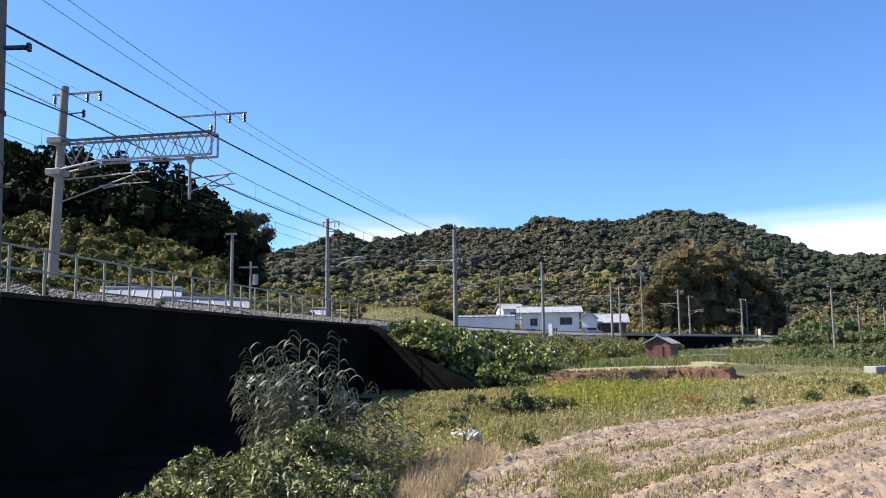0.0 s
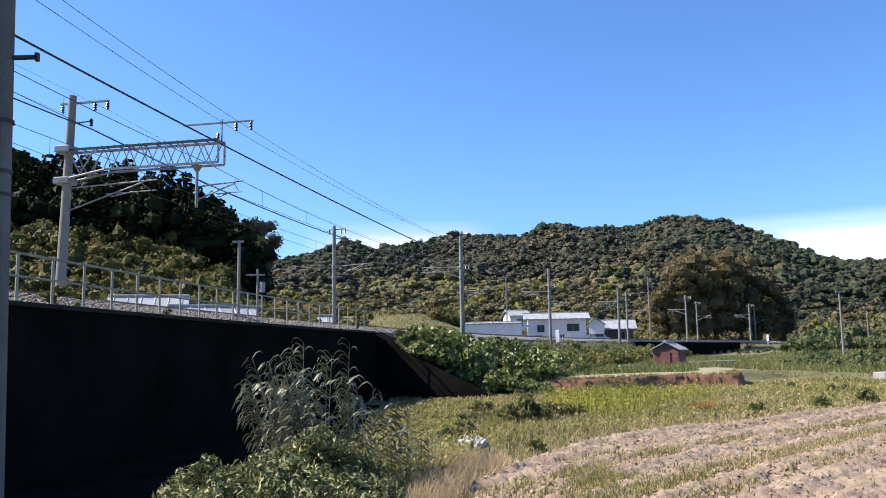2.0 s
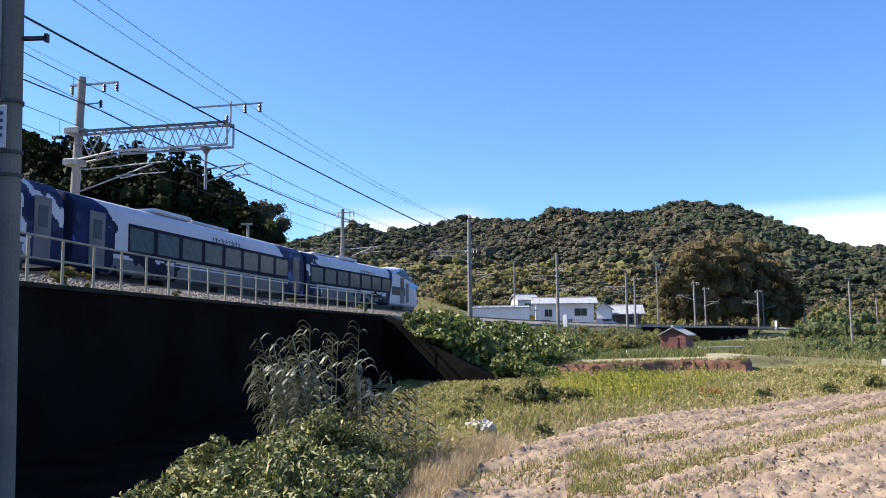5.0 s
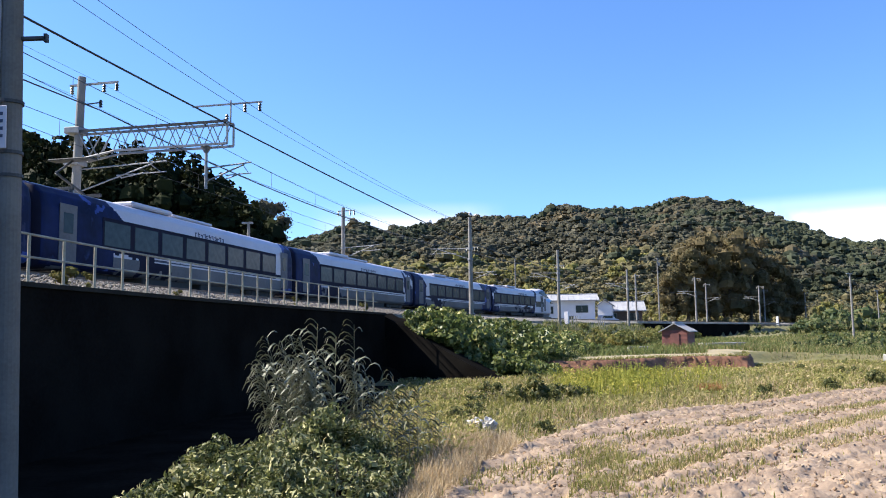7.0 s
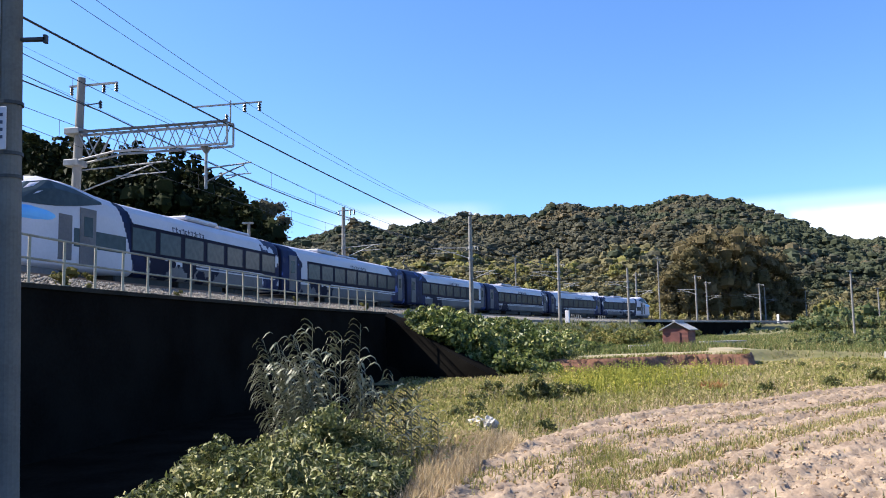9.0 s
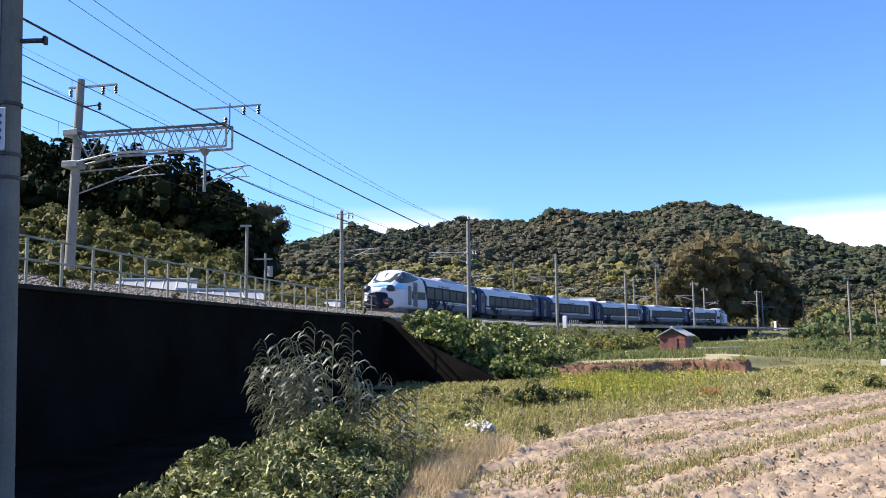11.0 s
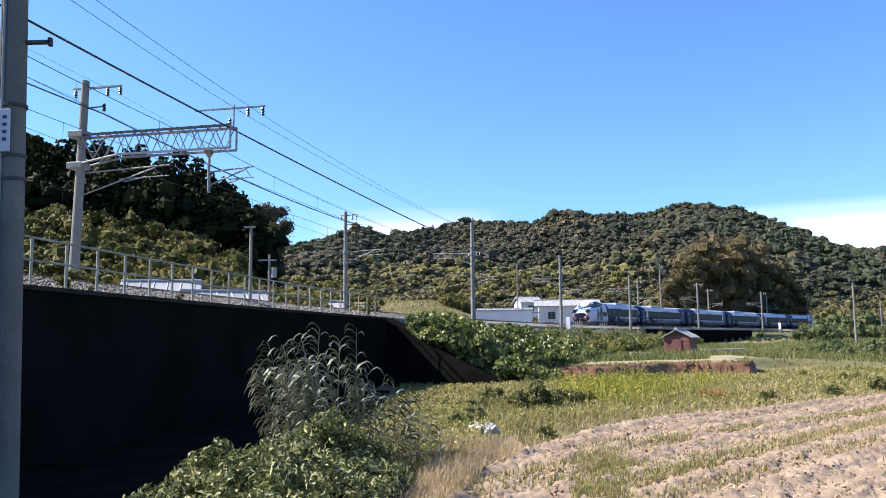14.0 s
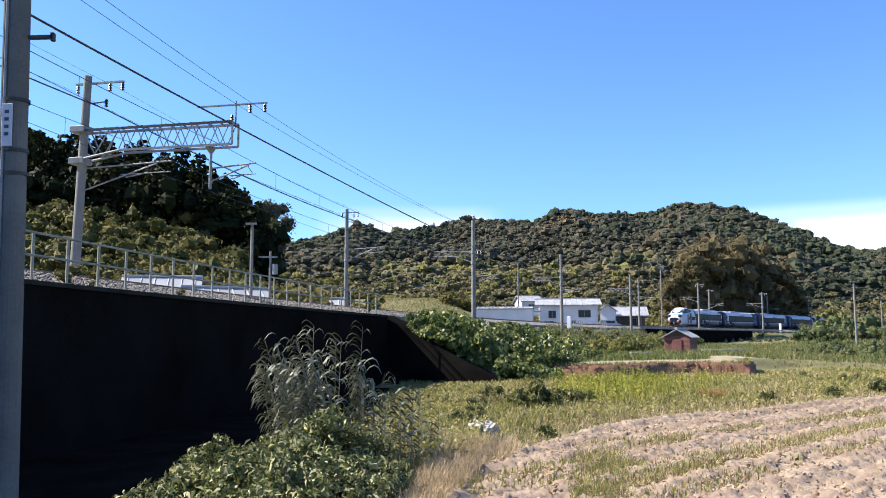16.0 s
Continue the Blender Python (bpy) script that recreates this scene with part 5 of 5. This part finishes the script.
PATH = mat("pale_dirt_path", (0.34, 0.27, 0.17), (0.22, 0.19, 0.10), 0.95, scale=0.5, fine=9, bump=0.6)
pxs = np.arange(7.0, 25.5, 0.4)
v, k = [], 5
for j, o in enumerate((0.35, 2.5, 5.0, 7.5, 10.0)):
    yv = bank_y(pxs) + o * (1 + 0.25 * smooth01(16, 23, pxs))
    v.append(np.stack([pxs, yv, np.maximum(ground_z(pxs, yv), 0.6 * (pxs < 23)) + (0.05 if 0 < j < 4 else -0.02)], 1))
v = np.array(v).transpose(1, 0, 2).reshape(-1, 3)
q = [(i * k + j, (i + 1) * k + j, (i + 1) * k + j + 1, i * k + j + 1) for i in range(len(pxs) - 1) for j in range(k - 1)]
tagged(new("path", quick_mesh("path", v, np.array(q), PATH)), "pale dirt path along the terrace edge", "path", kind="structure")

# tilled field in curved rows
SOIL = mat("dry_tilled_soil", (0.315, 0.235, 0.165), (0.18, 0.125, 0.088), 0.95, scale=1.4, fine=8, bump=1.0, c=(0.40, 0.325, 0.25))
al, uu = np.arange(6, 62, 0.11), np.arange(2.0, 14.6, 0.075)
AL, UU = np.meshgrid(al, uu)
FX, FY = 0.70 * AL - 0.714 * UU + 0.0, 0.714 * AL + 0.70 * UU
row = np.sin(UU * 6.283 / 1.15)
FZ = 0.06 + 0.06 * row * (0.7 + 0.5 * wave(FX, FY, 53, 5)) + 0.045 * wave(FX, FY, 51, 1.0) + 0.04 * wave(FX, FY, 52, 0.4) + rng.normal(0, 0.03, FX.shape)
inside = (FY < edge_y(FX)) & (FY > 7)
FZ = np.where(inside, FZ, -0.02)
v = np.stack([FX, FY, FZ + 0.09], -1).reshape(-1, 3)
w2 = len(al)
gi2 = (np.arange(len(uu) - 1)[:, None] * w2 + np.arange(w2 - 1)).ravel()
gi2 = gi2[(inside.ravel())[gi2]]
tagged(new("field", quick_mesh("field", v, np.stack([gi2, gi2 + 1, gi2 + 1 + w2, gi2 + w2], 1), SOIL)), "dry pale tilled field with low ridges and furrows", "field", kind="structure")
# grass strips between the rows, and straw
n = 52000
a = rng.uniform(10, 46, n)
which = rng.choice(4, n, p=(0.35, 0.41, 0.13, 0.11))
mid = np.choose(which, [np.interp(a, [14, 16.5, 17.7, 20, 24, 30, 46], [9.6, 10.9, 10.5, 10.2, 9.65, 8.7, 6.3]),
                        np.interp(a, [13, 16, 18.5, 21.5, 25.5, 46], [8.0, 8.1, 8.05, 7.9, 7.5, 5.4]),
                        np.interp(a, [12, 17, 22, 46], [6.95, 6.8, 6.35, 4.0]),
                        np.interp(a, [11, 13, 15], [7.7, 8.6, 9.9])])
a = np.where(which == 3, 11 + (a - 10) / 9, a)
mid = np.where(which == 3, np.interp(a, [11, 13, 15], [7.7, 8.6, 9.9]), mid)
spread = np.choose(which, [np.interp(a, [15, 20, 24], [0.36, 0.30, 0.16]), np.interp(a, [13, 20, 30], [0.30, 0.30, 0.24]), 0.25 + 0 * a, 0.42 + 0 * a])
u = mid + rng.normal(0, 1, n) * spread
a2, u2 = rng.uniform(8, 50, 5000), rng.uniform(2.5, 13, 5000)
a, u = np.concatenate([a, a2]), np.concatenate([u, u2])
x, y = 0.70 * a - 0.714 * u, 0.714 * a + 0.70 * u
ok = (y < edge_y(x)) & (wave(x, y, 55, 4) + 0.4 * wave(x, y, 56, 1.5) > -0.35)
x, y = x[ok], y[ok]
h = rng.uniform(0.05, 0.20, len(x))
green = rng.uniform(0, 1, len(x)) < 0.5 + 0.25 * wave(x, y, 59, 3)
stuff("field_grass", [blades(x[green], y[green], np.full(green.sum(), 0.09), h[green], np.full(green.sum(), 0.03), rng)], WEED, "green grass strips between the tilled rows", "grass")
stuff("field_straw", [blades(x[~green], y[~green], np.full((~green).sum(), 0.12), h[~green] * 0.6, np.full((~green).sum(), 0.03), rng, 1.5)], DRY, "dry straw lying on the tilled rows", "straw")

n = 14000
a, u = rng.uniform(8, 52, n), rng.uniform(2.5, 13.2, n)
x, y = 0.70 * a - 0.714 * u, 0.714 * a + 0.70 * u
ok = (y < edge_y(x) - 0.1) & (wave(x, y, 57, 2.2) > -0.35)
x, y = x[ok], y[ok]
m = len(x)
sz = rng.uniform(0.04, 0.15, m) * (0.6 + 0.015 * y)
t = np.stack([0.70 + rng.normal(0, 0.25, m), 0.714 + rng.normal(0, 0.25, m), rng.normal(0, 0.1, m)], 1) * (sz / 2)[:, None]
bq = np.stack([-0.714 + 0 * x, 0.70 + 0 * x, rng.uniform(-0.1, 0.45, m)], 1) * (sz * 0.14)[:, None]
c = np.stack([x, y, 0.17 + 0.05 * np.sin(u[ok] * 6.283 / 1.15) + rng.uniform(0, 0.05, m)], 1)
v = np.stack([c - t - bq, c + t - bq, c + t + bq, c - t + bq], 1).reshape(-1, 3)
stuff("clods_and_straw", [v], leafy("clods_and_straw", (0.12, 0.08, 0.05), (0.32, 0.23, 0.15), (0.46, 0.36, 0.25), scale=0.8, island=0.9, rough=0.95, spec=0.05, glow=0.0), "broken clods and straw scattered along the rows", "straw")

# clods of broken soil
n = 9000
a, u = rng.uniform(8, 46, n), rng.uniform(2.5, 13.0, n)
x, y = 0.70 * a - 0.714 * u, 0.714 * a + 0.70 * u
ok = (y < edge_y(x) - 0.05) & (wave(x, y, 58, 3) + rng.normal(0, 0.3, n) > 0.25)
x, y = x[ok], y[ok]
r = (0.012 + 0.06 * rng.uniform(0, 1, len(x)) ** 3) * (0.8 + 0.012 * y)
c = np.stack([x, y, 0.16 + 0.04 * np.sin(u[ok] * 6.283 / 1.15)], 1)
ring = np.array([(1, 0, 0), (0, 1, 0), (-1, 0, 0), (0, -1, 0), (0, 0, 0.8), (0, 0, -0.8)])
v = (c[:, None] + ring[None] * r[:, None, None] * rng.uniform(0.55, 1.3, (len(x), 6, 1))).reshape(-1, 3)
tri = np.array([(k, (k + 1) % 4, 4) for k in range(4)] + [((k + 1) % 4, k, 5) for k in range(4)])
f = (np.arange(len(x))[:, None, None] * 6 + tri[None]).reshape(-1, 3)
tagged(new("soil_clods", quick_mesh("soil_clods", v, f, mat("clod_soil", (0.34, 0.24, 0.155), (0.19, 0.125, 0.08), 0.95, scale=1.5, fine=20, island=0.6, spec=0.05))), "broken clods of dry soil on the tilled rows", "clods", kind="stuff")

# leafy bush under the wall
n = 22000
x = rng.uniform(-7.5, 0.1, n)
y = rng.uniform(10.0, 15.5, n)
top = np.interp(x, [-7.5, -5.5, -4.7, -3.9, -2.6, -1.8, -1.25, -0.8, 0.1], [0.0, 0.0, 0.1, 0.55, 1.1, 1.2, 0.7, 0.1, 0.0]) * np.interp(y, [10, 11.5, 13, 15.5], [0.45, 0.85, 1.0, 0.8])
top *= 1 + 0.38 * wave(x, y, 61, 1.3) + 0.2 * wave(x, y, 62, 0.5)
tpln = [crown(np.random.RandomState(110 + k), 1.0, 1.25, 9, 64, 0.27, 0.0, 0.30, 0.95, (0.32, 0.55), 0.42) for k in range(5)]
blocks = []
for i in range(150):
    if top[i] < 0.12:
        continue
    k = rng.uniform(0.3, 0.52)
    blocks += planted(tpln, [x[i]], [y[i]], [max(-0.1, top[i] - 1.15 * k)], [k], rng)
n2 = 9000
c = np.stack([x, y, top * rng.uniform(0, 1, n) ** 0.5], 1)[top > 0.1][:n2]
n2 = len(c)
v, _ = leaf_quads(c, np.tile([-0.35, -0.3, 0.9], (n2, 1)), rng.uniform(0.07, 0.19, n2), rng, 0.30, 0.9)
stuff("leafy_bush", blocks + [v], BUSH, "tangled broad-leaved bush at the foot of the wall", "bush")
bm = bmesh.new()
for k in range(120):
    i = rng.choice(np.flatnonzero(top > 0.2))
    rod(bm, (x[i] + rng.normal(0, 0.1), y[i] + rng.normal(0, 0.1), -0.1), (x[i], y[i], top[i]), 0.009, 0.004, 4)
tagged(part("bush_stems", bm, BARK), "thin brown stems inside the leafy bush", "stems", kind="stuff")
n = 4200
x = rng.uniform(-4, 3.0, n)
y = rng.uniform(15.5, 38, n)
ok = (y > edge_y(np.maximum(x, 0)) + 0.5) & (x < 0.05 * y) & (x > -3.2 + 0.12 * (y - 15))
x, y = x[ok], y[ok]
v, _ = leaf_quads(np.stack([x, y, rng.uniform(0.05, 0.55, len(x)) * (1 + 0.5 * wave(x, y, 63, 3))], 1), np.tile([-0.35, -0.3, 0.9], (len(x), 1)), rng.uniform(0.07, 0.17, len(x)), rng, 0.45, 0.8)
stuff("weed_leaves", [v], WEED, "low broad-leaved weeds in front of the wall end", "weeds")
x, y = rng.uniform(-1.8, 1.6, 30000), rng.uniform(10.5, 20, 30000)
ok = (x > -1.0 + 0.1 * (y - 10)) & (y > edge_y(x) - 0.2)
x, y = x[ok], y[ok]
stuff("dry_tussocks", [blades(x, y, np.zeros(len(x)), rng.uniform(0.12, 0.42, len(x)), np.full(len(x), 0.016), rng, 0.9)], DRY, "brown dry grass tussocks beside the field", "grass")

tplw = [crown(np.random.RandomState(90 + k), 0.5, 0.9, 6, 22, 0.12, 0.0, 0.5) for k in range(3)]
for s0, o0, k0 in ((21.0, 6.0, 0.75), (22.2, 6.0, 0.5), (37.5, 5.9, 0.5), (47, 5.9, 0.6), (27, 6.0, 0.35)):
    p = at(s0, o0, -0.5)
    v = tplw[int(s0) % 3] * k0
    wd_ob = tagged(new("weed_clump", quick_mesh("weed_clump", v, np.arange(len(v)).reshape(-1, 4), SCRUB)), "yellow-green weed growing in the ballast", "weed", "ballast weeds", "stuff")
    wd_ob.matrix_basis = pose(*p)
# white bag heap in the weeds
heap = empty("sack_heap", "crumpled white plastic sacks lying in the weeds", "sacks", pose(0.95, 21.3, 0.2))
SACK = mat("white_plastic", (0.55, 0.52, 0.47), (0.30, 0.28, 0.25), 0.7, scale=6, fine=30, bump=0.8)
for k in range(14):
    bm = bmesh.new()
    bmesh.ops.create_icosphere(bm, subdivisions=2, radius=1.0, matrix=Matrix.Translation((rng.uniform(-0.36, 0.36), rng.uniform(-0.2, 0.2), rng.uniform(0.02, 0.24))) @ Matrix.Diagonal((rng.uniform(0.06, 0.14), 0.09, rng.uniform(0.04, 0.10), 1)))
    for vv in bm.verts:
        vv.co += Vector(noise.noise_vector(vv.co * 14)) * 0.07
    part("sack", bm, SACK, heap)

# tall reeds in front of the wall
REEDLEAF = leafy("reed_leaf", (0.07, 0.08, 0.045), (0.20, 0.205, 0.145), (0.52, 0.51, 0.44), scale=1.0, rough=0.55, spec=0.3, island=0.5, glow=0.15)
REEDSTEM = mat("reed_cane", (0.20, 0.19, 0.10), (0.13, 0.12, 0.07), 0.6)
reeds = []


def reed(seed, height):
    """One cane with long arching blades that droop to its -x side."""
    rg = np.random.RandomState(seed)
    e = new("reed")
    lean = rg.uniform(-0.60, 0.1) * height * 0.5
    part("cane", rod(bmesh.new(), (0, 0, -0.1), (lean, 0, height * 0.95), 0.012, 0.005, 6), REEDSTEM, e)
    quads = []
    count = int(8 + height * 7)
    for k in range(count):
        u = 0.22 + 0.78 * (k + rg.uniform(0, 1)) / count
        a = math.pi + rg.normal(0, 0.5) + (math.pi if k % 5 == 2 else 0)
        ln = rg.uniform(0.38, 0.72) * (1.1 - 0.35 * u)
        w = rg.uniform(0.016, 0.032)
        d = np.array([math.cos(a), math.sin(a) * 0.8, 0])
        sd = np.array([-d[1], d[0], 0.45]) * w
        p = np.array([lean * u, 0, height * 0.95 * u])
        pts = [p + d * ln * (0.9 * t - 0.22 * t * t) + np.array([0, 0, 1]) * ln * ((0.55 + 0.75 * u) * t - (0.95 + 0.35 * u) * t * t) for t in (0, 0.25, 0.5, 0.75, 1.0)]
        ws = (0.7, 1.0, 0.9, 0.6, 0.1)
        quads = []
        for j in range(4):
            quads += [pts[j] - sd * ws[j], pts[j] + sd * ws[j], pts[j + 1] + sd * ws[j + 1], pts[j + 1] - sd * ws[j + 1]]
        piece("blade", quick_mesh("blade", np.array(quads), np.arange(len(quads)).reshape(-1, 4), REEDLEAF), e)
    return tagged(e, "tall grey-green reed with arching blades", "reed", "reeds by the wall")


KINDS = [reed(200 + k, hh) for k, hh in enumerate((3.2, 2.9, 2.5, 2.1, 1.7, 1.25))]
used = set()
for i in range(58):
    x = -4.15 + 3.0 * rng.uniform(0, 1) ** 1.15
    want = np.interp(x, [-4.6, -4.2, -3.7, -3.1, -2.5, -1.9, -1.4, -0.3], [2.2, 2.5, 3.0, 3.2, 2.95, 2.5, 1.9, 1.4]) * rng.uniform(0.66, 1.0)
    k = int(np.argmin([abs(want - q) for q in (3.2, 2.9, 2.5, 2.1, 1.7, 1.25)]))
    y = rng.uniform(15.6, 18.2)
    if i < 6:
        k = i
        x = (-2.7, -3.0, -2.2, -3.6, -1.6, -0.9)[i]
    if i > 53:
        x, y, k = rng.uniform(-1.6, -0.5), rng.uniform(18.6, 20.0), 5
    m = pose(x + 0.72, y, -0.02 - rng.uniform(0, 0.4), 0, 0, rng.uniform(-35, 35))
    if k not in used:
        used.add(k)
        KINDS[k].matrix_basis = m
        ob = KINDS[k]
    else:
        ob = copy_thing(KINDS[k], m)
    reeds.append((ob, m, rng.uniform(0, 6.283)))


# ---- far cloud bank, low over the hills ----
def cloud_bank(x, y, z, w, h, strength, seed, label):
    m = bpy.data.materials.new("cloud")
    m.use_nodes = True
    n, l = m.node_tree.nodes, m.node_tree.links
    n.remove(n["Principled BSDF"])
    em, tr, mix = n.new("ShaderNodeEmission"), n.new("ShaderNodeBsdfTransparent"), n.new("ShaderNodeMixShader")
    em.inputs["Color"].default_value, em.inputs["Strength"].default_value = (0.80, 0.86, 1.0, 1), strength
    co, sep = n.new("ShaderNodeTexCoord"), n.new("ShaderNodeSeparateXYZ")
    l.new(co.outputs["Generated"], sep.inputs[0])
    nz = n.new("ShaderNodeTexNoise")
    nz.inputs["Scale"].default_value, nz.inputs["Detail"].default_value = 0.0035, 7
    l.new(co.outputs["Object"], nz.inputs["Vector"])
    # softly fading to the sides and the top
    def ramp(src, stops):
        r = n.new("ShaderNodeValToRGB")
        r.color_ramp.interpolation = "EASE"
        while len(r.color_ramp.elements) < len(stops):
            r.color_ramp.elements.new(0.5)
        for e, (p, v) in zip(r.color_ramp.elements, stops):
            e.position, e.color = p, (v, v, v, 1)
        l.new(src, r.inputs["Fac"])
        return r.outputs["Color"]
    side = ramp(sep.outputs["X"], ((0.0, 0), (0.28, 1), (0.8, 1), (1.0, 0)))
    up = ramp(sep.outputs["Z"], ((0.0, 1), (0.55, 0.95), (0.80, 0.25), (1.0, 0)))
    wob = ramp(nz.outputs["Fac"], ((0.25, 0.15), (0.5, 1.0)))
    last = side
    for other in (up, wob):
        k = n.new("ShaderNodeMath")
        k.operation = "MULTIPLY"
        l.new(last, k.inputs[0])
        l.new(other, k.inputs[1])
        last = k.outputs[0]
    l.new(last, mix.inputs["Fac"])
    l.new(tr.outputs[0], mix.inputs[1])
    l.new(em.outputs[0], mix.inputs[2])
    l.new(mix.outputs[0], n["Material Output"].inputs["Surface"])
    v = [(px, 0, pz) for pz in (0, h) for px in (-w / 2, w / 2)]
    ob = new("backdrop_cloud", mesh_data("backdrop_cloud", v, [(0, 1, 3, 2)], m))
    ob.matrix_basis = pose(x, y, z, 0, 0, -math.degrees(math.atan2(x, y)))
    return tagged(ob, label, "cloud", kind="structure")


cloud_bank(1750, 3300, 250, 2100, 330, 0.80, 1, "low white cloud bank beyond the hill")
cloud_bank(-150, 3500, 330, 900, 250, 0.55, 2, "thin pale cloud low over the hills")


def motions():
    """The train runs away along the curve."""
    for i, car in enumerate(cars):
        rows = []
        for k in range(33):
            t = k * 0.5
            d = t - 9.2
            s = 28.65 + 20.284 * d - 0.02466 * d * d + 21.3 * (i + 0.5)
            a, b = Vector(at(s - 7)), Vector(at(s + 7))
            p = (a + b) / 2
            rows.append((t, pose(p.x, p.y, p.z, 0, 0, -math.degrees(math.atan2(b.x - a.x, b.y - a.y)))))
        walk(car, rows)
    for ob, m, phase in reeds:  # a light wind in the reeds
        walk(ob, [(t, m @ pose(0, 0, 0, 0.7 * math.sin(t * 1.1 + phase), 1.3 * math.sin(t * 1.7 + phase) - 0.6, 0)) for t in [k * 0.5 for k in range(33)]])


motions()
